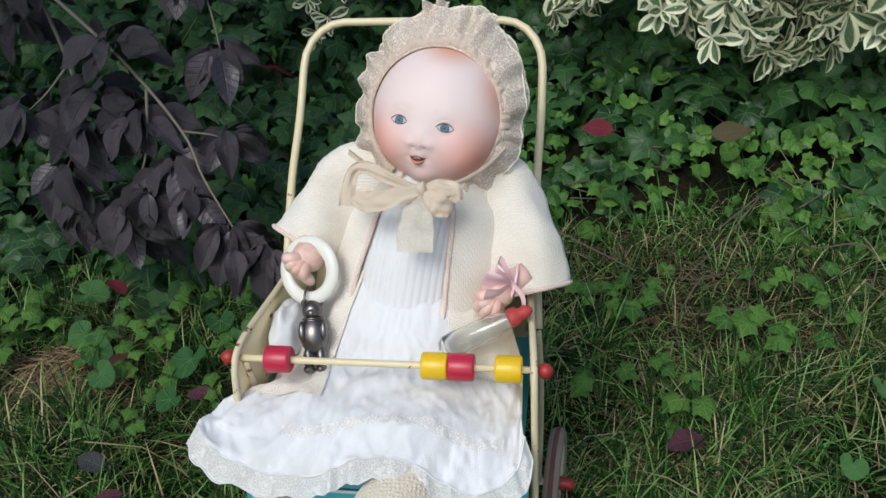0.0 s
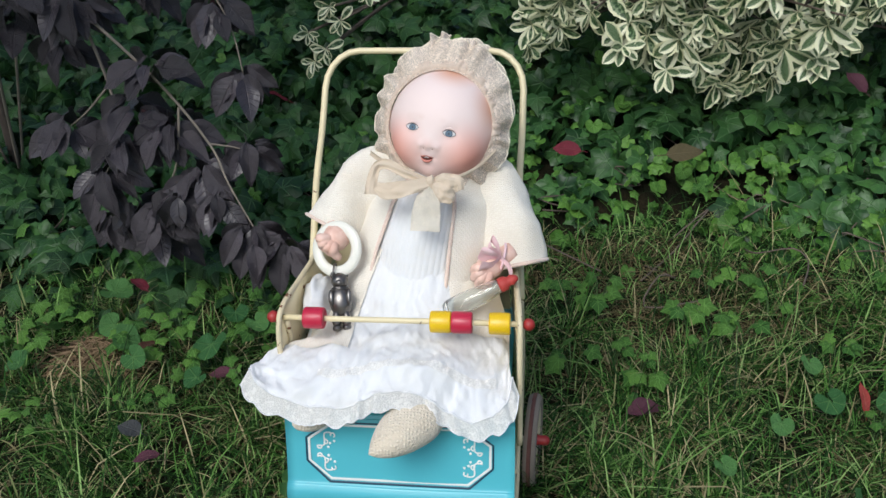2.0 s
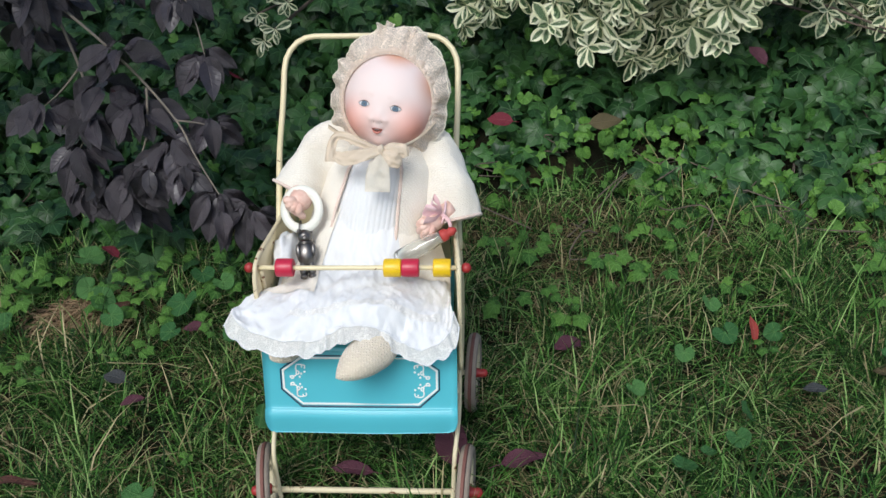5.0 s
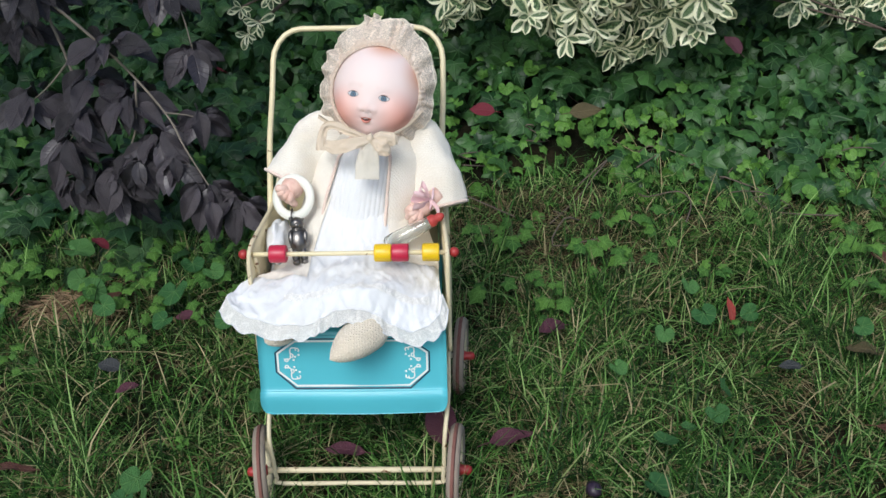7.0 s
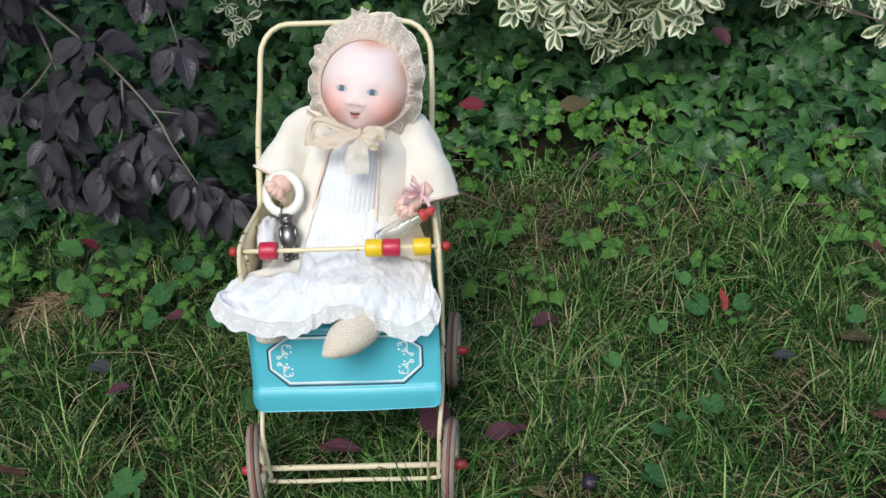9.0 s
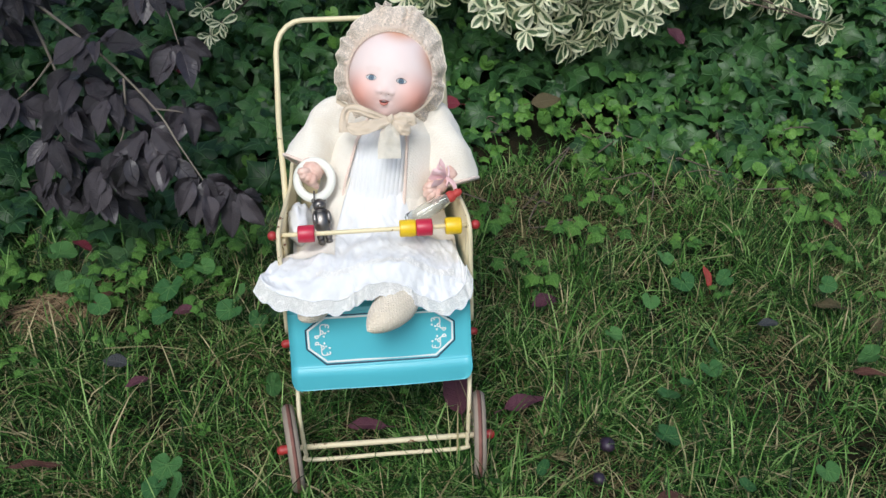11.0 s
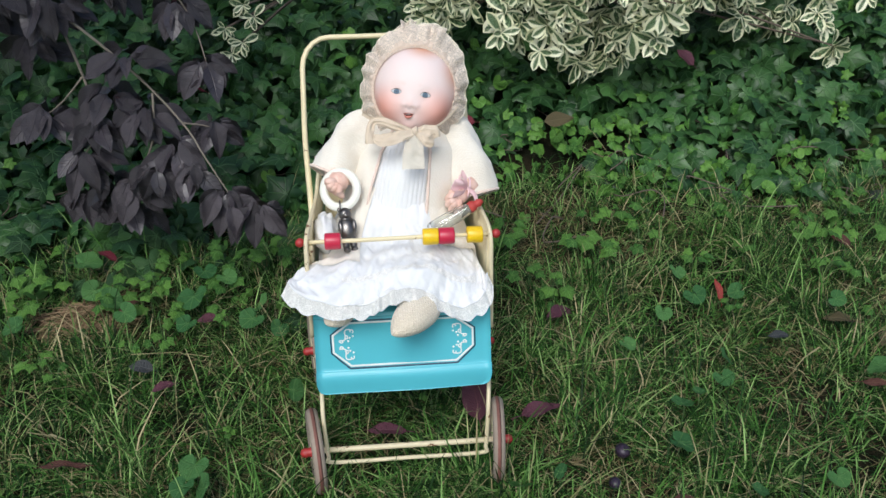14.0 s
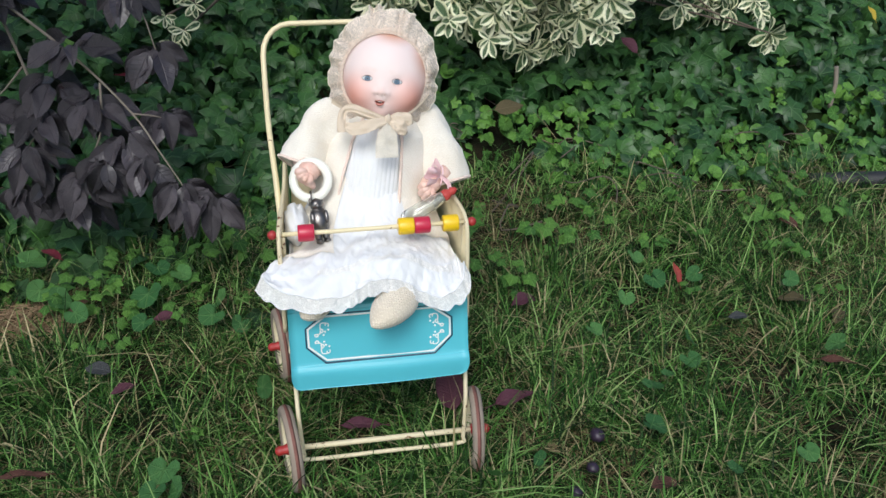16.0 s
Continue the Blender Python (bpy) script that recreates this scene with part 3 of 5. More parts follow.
def build_ivy():
    bed = thing("ivy_bed", "dense bed of lobed green ivy leaves behind the lawn", "ivy")
    for k in range(46):
        x, y = rnd(-1.2, 1.6), rnd(0.62, 1.2)
        pts = [(x, y, rise(x, y) + 0.01)]
        for s in range(4):
            x, y = x + rnd(-0.10, 0.10), y + rnd(-0.10, 0.06)
            pts.append((x, y, rise(x, y) + rnd(0.01, 0.06)))
        stems = Mesh()
        tube(stems, smooth_path(pts, 3), 0.0016, BARK, seg=5)
        part("stem", stems, bed, "thin trailing brown stem")
    olds, youngs = [], []
    for k in range(9000):
        x, y = random.choice((rnd(-1.5, 1.9), rnd(-1.5, 1.9), rnd(-1.5, 1.9), 0.2 + random.gauss(0, 1.6))), 0.25 + 1.6 * random.random() ** 0.85
        over = y - ivy_edge(x)
        if over < 0 and random.random() > (0.5 if x < -0.1 else 0.30 if x > 0.55 else 0.08) * math.exp(over * (5.5 if x < -0.1 else 8)):
            continue
        if over > 0 and random.random() > min(1, 0.35 + over * 3):
            continue
        depth = max(over, 0)
        top = 0.020 + 0.20 * min(depth, 0.6) + (0.42 * (depth - 0.6) if depth > 0.6 else 0) + 0.03 * noise.noise(Vector((x * 4, y * 4, 1)))
        low = random.random() ** 0.6
        z = rise(x, y) + max(0.012, top * low)
        # young leaves fringe the lawn; darker old ones at the left imitate shade
        young = random.random() < max(0.10 if x > 0 else 0.04, (0.9 if x > 0 else 0.75) - depth * (1.9 if x > 0 else 2.8)) or (x > 0 and depth < 0.4 and noise.noise(Vector((x * 5, y * 5, 6))) > 0.16)
        size = rnd(0.024, 0.044) if young else rnd(0.040, 0.095)
        if depth < 0.03:
            size *= 0.8
        out = Vector((rnd(-1, 1), rnd(-1.2, 0.3), rnd(-0.9, 0.2)))
        face = Vector((rnd(-0.9, 0.9), rnd(-1.1, 0.1), rnd(0.3, 1.1)))
        (youngs if young else olds).append((leaf_pose((x, y, z), out, face, size), y))
    for mat, poses, word in ((IVY_OLD, olds, "ivy"), (IVY_YOUNG, youngs, "young_ivy")):
        shapes = [ivy_leaf(mat, 1.0), ivy_leaf(mat, 0.2, 0.2), heart_leaf(mat) if mat is IVY_YOUNG else ivy_leaf(mat, 1.3, 0.05)]
        poses.sort(key=lambda p: p[1])
        near, far = poses[:150], poses[150:]
        datas = [s.data("leaf") for s in shapes]
        for i, (m, y) in enumerate(near):
            part("leaf", datas[i % 3], bed, at=m)
        for i, s in enumerate(shapes):
            tagged(part("foliage", many(s, [m for m, y in far[i::3]], "foliage"), bed), kind="stuff")


build_ivy()


# ---- the variegated shrub ----
def build_euonymus():
    shrub = thing("variegated_euonymus", "evergreen shrub with cream-edged green leaves in rosettes", "shrub")
    poses = []
    bases = [(0.2, 1.75, 0.1), (0.6, 1.7, 0.1), (1.0, 1.7, 0.1)]

    def rosette(at, axis, size, count):
        axis = Vector(axis).normalized()
        a = axis.orthogonal().normalized()
        b = axis.cross(a)
        turn = rnd(0, 6)
        for tier, (n, spread, scale) in enumerate(((count, 1.25, 1.0), (count - 3, 0.75, 0.8))):
            for i in range(n):
                ang = turn + tier * 0.5 + 2 * math.pi * i / n + rnd(-0.2, 0.2)
                radial = a * math.cos(ang) + b * math.sin(ang)
                s = spread + rnd(-0.65, 0.45)
                out = radial * math.sin(s) + axis * math.cos(s) + Vector((0, 0, -0.55))
                poses.append((leaf_pose(Vector(at) + axis * 0.004 * tier, out, axis - radial * 0.15, size * scale * rnd(0.65, 1.15)), at[1]))

    for k in range(430):
        x = 0.15 + 1.12 * random.random() ** 1.15
        low = 0.290 + 0.05 * noise.noise(Vector((x * 5, 0, 4))) - 0.10 * math.exp(-((x - 0.60) / 0.07) ** 2) - 0.08 * math.exp(-((x - 1.25) / 0.05) ** 2) + 0.06 * math.exp(-((x - 0.92) / 0.1) ** 2)
        z = low + rnd(0, 1) ** 1.3 * 0.50
        y = 1.02 + 0.34 * noise.noise(Vector((x * 5, z * 5, 7))) + rnd(0, 0.26) + 0.25 * max(0, z - 0.5)
        axis = Vector((rnd(-0.9, 0.9), -1, rnd(-0.7, 0.8)))
        rosette((x, y, z), axis, rnd(0.044, 0.068), random.choice((4, 5, 6, 7)))
        if k % 8 == 0:
            stems = Mesh()
            b = Vector(random.choice(bases))
            p = Vector((x, y, z))
            tube(stems, smooth_path([b, b.lerp(p, 0.5) + Vector((0, 0, 0.12)), p], 5), [0.006 - 0.0004 * i for i in range(11)], BARK, seg=6)
            part("stem", stems, shrub, "brown woody stem")
    for at in ((-0.32, 1.06, 0.34), (-0.28, 1.04, 0.31), (-0.25, 1.08, 0.36), (-0.31, 1.05, 0.28), (-0.19, 1.10, 0.42), (-0.27, 1.08, 0.39)):
        rosette(at, (rnd(-0.4, 0.4), -1, 0.2), rnd(0.028, 0.042), 5)
        stems = Mesh()
        tube(stems, smooth_path([(0.05, 1.6, 0.3), (-0.1, 1.3, 0.38), at], 5), 0.003, BARK, seg=5)
        part("stem", stems, shrub, "brown woody stem")
    leaf = feather_leaf(1.0, 0.44, 0.16, 0.18, rows=8, cols=5, mats=(EUONYMUS,), peak=1.45, tip=-0.5, blunt=0.55)
    poses.sort(key=lambda p: p[1])
    for k in range(150):
        # the upper part of the shrub, behind and overhead, unseen; it shades the bed
        rosette((rnd(-0.1, 1.7), rnd(1.30, 1.75), rnd(0.6, 1.15)), (rnd(-0.5, 0.5), -1, rnd(0, 1)), rnd(0.07, 0.09), 7)
    data = leaf.data("leaf")
    for m, y in poses[:300]:
        part("leaf", data, shrub, at=m)
    tagged(part("foliage", many(leaf, [m for m, y in poses[300:]], "foliage"), shrub), kind="stuff")


build_euonymus()


# ---- the purple shrub ----
def build_purple_shrub():
    shrub = thing("purple_shrub", "purple-leaved shrub with arching grey twigs", "shrub")
    root = (-1.0, 0.95, 0.0)
    lines = [
        ([root, (-0.80, 0.68, 0.62), (-0.568, 0.50, 0.52), (-0.446, 0.45, 0.42), (-0.38, 0.47, 0.30), (-0.35, 0.455, 0.235), (-0.313, 0.44, 0.16)], 0.0036),
        ([(-0.568, 0.50, 0.52), (-0.54, 0.49, 0.40), (-0.53, 0.50, 0.29), (-0.57, 0.52, 0.217), (-0.60, 0.575, 0.13)], 0.0030),
        ([(-0.42, 0.46, 0.37), (-0.44, 0.49, 0.26), (-0.485, 0.52, 0.17), (-0.51, 0.56, 0.10)], 0.0024),
        ([(-0.54, 0.49, 0.40), (-0.58, 0.50, 0.35), (-0.615, 0.51, 0.317)], 0.0022),
        ([root, (-0.75, 0.75, 0.66), (-0.50, 0.60, 0.66), (-0.36, 0.53, 0.52), (-0.322, 0.483, 0.42)], 0.0032),
        ([(-0.38, 0.47, 0.30), (-0.35, 0.49, 0.285), (-0.331, 0.505, 0.27)], 0.0020),
        ([root, (-0.95, 0.70, 0.55), (-0.78, 0.56, 0.60), (-0.66, 0.50, 0.57)], 0.0032),
        ([(-0.78, 0.56, 0.60), (-0.74, 0.56, 0.56), (-0.70, 0.56, 0.50)], 0.0024),
        ([(-0.60, 0.65, 0.67), (-0.53, 0.60, 0.62), (-0.48, 0.56, 0.55)], 0.0024),
    ]
    # whorls of leaves along the twigs: place, leaves, spread, droop
    whorls = [
        ((-0.595, 0.57, 0.125), 16, 0.030, 1.1), ((-0.485, 0.52, 0.165), 15, 0.030, 1.0), ((-0.515, 0.56, 0.095), 12, 0.026, 0.9), ((-0.318, 0.44, 0.165), 18, 0.028, 1.1),
        ((-0.270, 0.43, 0.150), 9, 0.022, 0.9), ((-0.406, 0.50, 0.245), 14, 0.028, 0.7), ((-0.615, 0.51, 0.325), 11, 0.022, 0.5), ((-0.322, 0.483, 0.425), 10, 0.018, 1.0),
        ((-0.568, 0.50, 0.535), 18, 0.036, 0.8), ((-0.446, 0.44, 0.450), 9, 0.024, 0.2), ((-0.331, 0.505, 0.280), 9, 0.020, 0.5), ((-0.440, 0.48, 0.330), 12, 0.028, 0.5),
        ((-0.565, 0.52, 0.225), 13, 0.028, 0.8), ((-0.525, 0.50, 0.295), 12, 0.026, 0.5), ((-0.365, 0.53, 0.520), 14, 0.030, 0.9), ((-0.700, 0.56, 0.505), 16, 0.034, 0.7),
        ((-0.655, 0.50, 0.575), 16, 0.034, 0.8), ((-0.480, 0.56, 0.555), 13, 0.030, 0.8), ((-0.440, 0.49, 0.200), 9, 0.022, 0.9), ((-0.375, 0.47, 0.205), 9, 0.020, 0.9), ((-0.500, 0.49, 0.365), 9, 0.024, 0.5), ((-0.540, 0.55, 0.150), 10, 0.024, 0.9), ((-0.620, 0.54, 0.455), 12, 0.030, 0.7),
    ]
    poses = []

    def settle(p):
        """The lower sprays arch out over the lawn."""
        out = min(max((0.42 - p[2]) / 0.2, 0), 1)
        return Vector(p) + Vector((0.028 + 0.020 * out, -0.10 * out, 0.020 + 0.058 * out))

    for pts, r in lines:
        path = smooth_path([p if p == root else settle(p) for p in pts], 6)
        twigs = Mesh()
        tube(twigs, path, [r * (1 - 0.7 * i / len(path)) for i in range(len(path))], BARK_PALE, seg=6)
        part("branch", twigs, shrub, "thin grey-brown arching twig")
    for at, count, spread, droop in whorls:
        turn = rnd(0, 6.28)
        at = settle(at)
        for k in range(int(count * 1.25)):
            a = turn + 2.4 * k
            way = Vector((math.cos(a), 0.75 * math.sin(a), -droop + rnd(-0.45, 0.35)))
            p = Vector(at) + Vector((math.cos(a), math.sin(a), 0)) * spread * rnd(0.1, 0.9) + Vector((0, 0, rnd(-0.016, 0.016)))
            face = Vector((rnd(-0.45, 0.45), rnd(-1.0, -0.5), rnd(0.35, 1.0)))
            poses.append((leaf_pose(p, way, face, rnd(0.040, 0.074)), p))
    kinds = [feather_leaf(1.0, w, f, d, rows=11, cols=7, wav=wv, mats=(PURPLE,)).data("leaf") for w, f, d, wv in ((0.54, 0.24, 0.26, 0.055), (0.62, 0.14, 0.10, 0.05), (0.50, 0.36, 0.42, 0.06))]
    red = feather_leaf(1.0, 0.55, 0.14, 0.1, rows=8, cols=5, mats=(PURPLE_RED,)).data("leaf")
    random.shuffle(poses)
    rest = poses[296:]
    # unseen limbs that carry the shading crown
    for pts in ((root, (-1.05, 0.7, 0.6), (-0.9, 0.6, 1.0), (-0.6, 0.45, 1.25)), (root, (-1.2, 0.8, 0.6), (-1.3, 0.7, 1.2)), (root, (-0.95, 0.95, 0.7), (-0.7, 0.95, 1.2))):
        limb = Mesh()
        limb_path = smooth_path(pts, 6)
        tube(limb, limb_path, [0.012 * (1 - 0.7 * i / len(limb_path)) for i in range(len(limb_path))], BARK, seg=7)
        part("branch", limb, shrub, "upright grey-brown branch")
    for k in range(1350):
        # the crown of the shrub, overhead and unseen, added to shade the ivy below
        p = Vector((rnd(-1.7, -0.32), rnd(0.15, 1.25), rnd(0.74, 1.40)))
        # every fifth leaf hangs further forward, also unseen, for more shade
        if k % 5 == 0:
            p = Vector((rnd(-1.6, -0.5), rnd(-0.12, 0.3), rnd(0.84, 1.3)))
        rest.append((leaf_pose(p, (rnd(-1, 1), rnd(-1, 1), rnd(-1, 0.2)), (rnd(-0.5, 0.5), rnd(-0.8, 0.2), 1), rnd(0.06, 0.09)), p))
    for i, (m, p) in enumerate(poses[:296]):
        part("leaf", red if i % 97 == 5 else kinds[i % 3], shrub, "young reddish leaf" if i % 97 == 5 else "", at=m)
    if rest:
        tagged(part("foliage", many(feather_leaf(1.0, 0.55, 0.14, 0.15, rows=8, cols=5, wav=0.02, mats=(PURPLE,)), [m for m, p in rest], "foliage"), shrub), kind="stuff")


build_purple_shrub()


# ---- fallen leaves and small weeds ----
def fallen(word, mat, label, x, y, size, turn, tilt=12, width=0.5, curl=0.1, lift=0.028, lean=0):
    leaf = feather_leaf(1.0, width, 0.12, curl, rows=8, cols=5, wav=0.04, mats=(mat,))
    lathe_stalk = smooth_path([(0, -0.22, 0.0), (0, -0.1, 0.012), (0, 0.02, 0.0)], 4)
    tube(leaf, lathe_stalk, 0.012, mat, seg=5)
    at = pose(x, y, rise(x, y) + lift + 0.020, tilt, lean + random.uniform(-12, 12), turn) @ Matrix.Scale(size, 4)
    return thing(word, label, "leaf", leaf, at, group="fallen leaves")


for row in (
    ("fallen_leaf", CRIMSON, "crimson fallen leaf caught on the ivy", 0.262, 0.86, 0.060, 72, 8, 0.62, 0.15, 0.11, -50),
    ("fallen_leaf", MAROON, "curled maroon fallen leaf on the lawn", 0.325, 0.185, 0.052, 115, 24, 0.7, 0.35, 0.026),
    ("fallen_leaf", RED_LEAF, "bright red fallen leaf standing in the grass", 0.607, 0.175, 0.044, 8, 55, 0.36, 0.3, 0.024),
    ("fallen_leaf", MAROON, "dark crimson fallen leaf among ivy sprigs", -0.30, 0.245, 0.042, 100, 15, 0.6, 0.2, 0.025),
    ("fallen_leaf", RUSSET, "narrow russet fallen leaf in the grass", 0.735, -0.075, 0.062, -110, 10, 0.26, 0.2, 0.020),
    ("fallen_leaf", MAROON, "broad maroon fallen leaf under the pushchair", 0.112, -0.085, 0.080, 4, 55, 0.60, 0.05, 0.022),
    ("fallen_leaf", MAROON, "dark maroon fallen leaf lying in the lawn", 0.175, -0.085, 0.07, -75, 8, 0.45, 0.15, 0.022),
    ("fallen_leaf", MAROON, "dark maroon fallen leaf in shade", 0.0, -0.085, 0.06, 80, 8, 0.45, 0.15, 0.018),
    ("fallen_leaf", RUSSET, "russet fallen leaf lying in the lawn", -0.46, -0.10, 0.07, 85, 6, 0.28, 0.1, 0.022),
    ("fallen_leaf", RUSSET, "small russet fallen leaf in the grass", 0.38, -0.285, 0.045, 95, 10, 0.6, 0.1, 0.024),
    ("fallen_leaf", TAN, "large tan fallen leaf lying among ivy", 0.43, 0.85, 0.078, -80, 8, 0.52, 0.1, 0.105, 45),
    ("fallen_leaf", MAROON, "dull crimson fallen leaf on dark ivy", 0.88, 1.05, 0.06, 40, 40, 0.8, 0.1, 0.15),
    ("fallen_leaf", CRIMSON, "crimson fallen leaf on shaded ivy", -0.40, 1.12, 0.07, 80, 25, 0.4, 0.2, 0.11),
    ("fallen_leaf", YELLOW_LEAF, "small yellow leaf caught in the ivy", 1.60, 1.06, 0.045, 20, 50, 0.6, 0.1, 0.20),
    ("fallen_leaf", MAROON, "small dull maroon leaf in the lawn", -0.36, 0.07, 0.036, 110, 12, 0.6, 0.3, 0.022),
    ("fallen_leaf", CRIMSON, "crimson fallen leaf in the shade of the ivy", -0.52, 0.465, 0.045, 60, 25, 0.6, 0.2, 0.035),
    ("fallen_leaf", TAN, "pale dry curled leaf in thin grass", 0.82, 0.085, 0.055, 70, 14, 0.6, 0.3, 0.020),
    ("fallen_leaf", TAN, "dry tan leaf lying in thin grass", 0.86, 0.05, 0.045, 140, 10, 0.55, 0.3, 0.020),
    ("fallen_leaf", RUSSET, "dark brown leaf at the edge of the ivy", 0.945, 0.325, 0.045, 30, 18, 0.6, 0.2, 0.028),
    ("fallen_leaf", GREY_LEAF, "dull grey fallen leaf in the grass", -0.397, 0.105, 0.042, 70, 14, 0.7, 0.2, 0.026),
    ("fallen_leaf", GREY_LEAF, "small dark grey leaf in the grass", 0.678, 0.055, 0.036, 85, 10, 0.6, 0.2, 0.024),
    ("fallen_leaf", RUSSET, "small russet leaf beside the ivy", -0.46, 0.34, 0.05, 150, 15, 0.5, 0.2, 0.02),
):
    fallen(*row)


def build_plums():
    """Dark shrivelled berries in the grass."""
    for x, y, r in ((0.314, -0.160, 0.0115), (0.283, -0.222, 0.009), (0.244, -0.262, 0.009)):
        me = Mesh()
        ball(me, (0, 0, 0), (r, r * 1.1, r * 0.85), plain("dark_plum_skin", (0.03, 0.018, 0.035), 0.35), rows=8, cols=12,
             shape=lambda d: 1 + 0.10 * noise.noise(d * 3))
        thing("fallen_plum", "dark purple fallen plum lying in the grass", "fruit", me, pose(x, y, 0.026), group="fallen plums")


build_plums()


def build_weeds():
    data = [heart_leaf(VIOLET).data("leaf"), ivy_leaf(IVY_YOUNG, 0.3).data("leaf")]
    violets_west = [(-0.577, 0.451, 0.053), (-0.538, 0.365, 0.042), (-0.507, 0.315, 0.043), (-0.471, 0.26, 0.036), (-0.35, 0.218, 0.037), (-0.349, 0.297, 0.049), (-0.236, 0.205, 0.041), (-0.227, 0.268, 0.041),
                    (-0.192, 0.198, 0.036), (-0.343, 0.392, 0.043), (-0.303, 0.367, 0.039), (-0.299, -0.142, 0.038), (-0.312, -0.173, 0.037), (-0.285, -0.189, 0.036), (-0.166, 0.001, 0.034), (-0.653, 0.257, 0.045), (-0.64, 0.34, 0.042)]
    sprigs_west = [(-0.432, 0.374, 0.034), (-0.452, 0.324, 0.031), (-0.403, 0.229, 0.03), (-0.401, 0.175, 0.027), (-0.443, 0.157, 0.019), (-0.286, 0.228, 0.024), (-0.27, 0.406, 0.043), (-0.311, 0.476, 0.04),
                   (-0.201, 0.469, 0.045), (-0.453, 0.479, 0.04), (-0.487, 0.425, 0.035), (-0.596, 0.155, 0.032), (-0.557, 0.122, 0.022), (-0.71, 0.456, 0.048), (-0.271, -0.054, 0.017), (-0.388, 0.29, 0.027)]
    violets_east = [(0.56, 0.195, 0.044), (0.563, 0.286, 0.035), (0.481, 0.134, 0.03), (0.384, 0.054, 0.028), (0.538, -0.005, 0.035), (0.508, -0.055, 0.032), (0.463, -0.079, 0.02), (0.423, -0.114, 0.038),
                    (0.39, -0.176, 0.037), (0.635, 0.171, 0.033), (0.801, 0.129, 0.032), (0.764, -0.081, 0.039), (0.143, -0.236, 0.034), (0.203, -0.223, 0.022), (0.577, -0.282, 0.027), (0.46, -0.296, 0.023)]
    sprigs_east = [(0.612, 0.149, 0.022), (0.866, 0.101, 0.026), (0.411, 0.419, 0.042), (0.476, 0.365, 0.038), (0.415, 0.336, 0.022), (0.315, 0.295, 0.024), (0.304, 0.194, 0.021), (0.278, 0.322, 0.028),
                   (0.62, 0.33, 0.030), (0.74, 0.36, 0.030), (0.86, 0.38, 0.032), (1.0, 0.36, 0.034), (0.90, 0.22, 0.03), (0.05, -0.02, 0.022)]
    spots = [(x, y, 1, size, False) for x, y, size in violets_west + violets_east] + [(x, y, 3, size * 0.8, True) for x, y, size in sprigs_west + sprigs_east]
    # ivy runners straying out of the bed
    for k in range(34):
        x = rnd(-0.75, -0.16) if k < 15 else rnd(0.18, 1.15)
        spots.append((x, rnd(0.20, 0.44) if k < 15 else rnd(0.26, 0.56), random.choice((3, 4, 5)), rnd(0.024, 0.036), True))
    for x, y, n, size, ivyish in spots:
        weed = thing("ivy_sprig" if ivyish else "violet_plant", "small bright ivy sprig creeping through the grass" if ivyish else "low plant with round heart-shaped green leaves", "plant",
                     at=pose(x, y, rise(x, y)), group="weeds in the lawn")
        for k in range(n):
            a = rnd(0, 6.28)
            reach = size * (0.25 if n == 1 else rnd(0.4, 0.8))
            tip = Vector((math.cos(a) * reach, math.sin(a) * reach, rnd(0.046, 0.066)))
            st = Mesh()
            tube(st, smooth_path([(0, 0, 0.0), tip * 0.5 + Vector((0, 0, 0.012)), tip], 4), 0.0009, STALK, seg=5)
            part("stalk", st, weed)
            out = Vector((math.cos(a), math.sin(a) - 0.6, rnd(-0.5, 0.0)))
            part("leaf", data[1 if ivyish else 0], weed, at=leaf_pose(tip - out.normalized() * (size * 0.3 if n == 1 else 0), out, (rnd(-0.4, 0.4), rnd(-1.0, 0), 1), size * rnd(0.95, 1.15)))


build_weeds()


def build_straw():
    """A little heap of dry cut grass, and a broken stick further back."""
    me = Mesh()
    straw = plain("dry_straw", (0.34, 0.23, 0.13), 0.8, vary=0.4)
    for k in range(420):
        r, a = 0.085 * math.sqrt(random.random()), rnd(0, 6.28)
        x, y = -0.565 + r * math.cos(a) * 1.1, 0.325 + r * math.sin(a) * 0.7
        h = 0.008 + 0.030 * (1 - r / 0.09) * random.random()
        b, l = rnd(0, 6.28), rnd(0.012, 0.035)
        p = Vector((x, y, h))
        d = Vector((math.cos(b), math.sin(b), rnd(-0.2, 0.25))) * l
        tube(me, [p - d, p + Vector((0, 0, rnd(0, 0.006))), p + d], 0.0008, straw, seg=3)
    thing("straw_heap", "small heap of dry brown grass cuttings", "straw", me, kind="stuff")
    st = Mesh()
    tube(st, smooth_path([(1.40, 0.90, 0.06), (1.408, 0.91, 0.12), (1.404, 0.92, 0.17)], 5), 0.006, BARK_PALE, seg=8)
    thing("broken_stick", "short pale broken stick standing in the ivy", "stick", st)
    hose = Mesh()
    tube(hose, smooth_path([(1.16, 0.60, 0.0), (1.3, 0.555, 0.015), (1.5, 0.50, 0.02), (1.9, 0.44, 0.01)], 8), 0.022, plain("black_edging", (0.02, 0.02, 0.022), 0.5), seg=12)
    thing("garden_edging", "black plastic edging tube along the bed", "edging", hose)


build_straw()


# ---- the doll's pushchair ----
PANEL = [(-0.090, 0.268), (-0.1000, 0.266), (-0.1035, 0.262), (-0.106, 0.259), (-0.111, 0.236), (-0.1225, 0.193), (-0.1270, 0.187), (-0.1312, 0.181), (-0.1332, 0.172), (-0.1345, 0.156)]


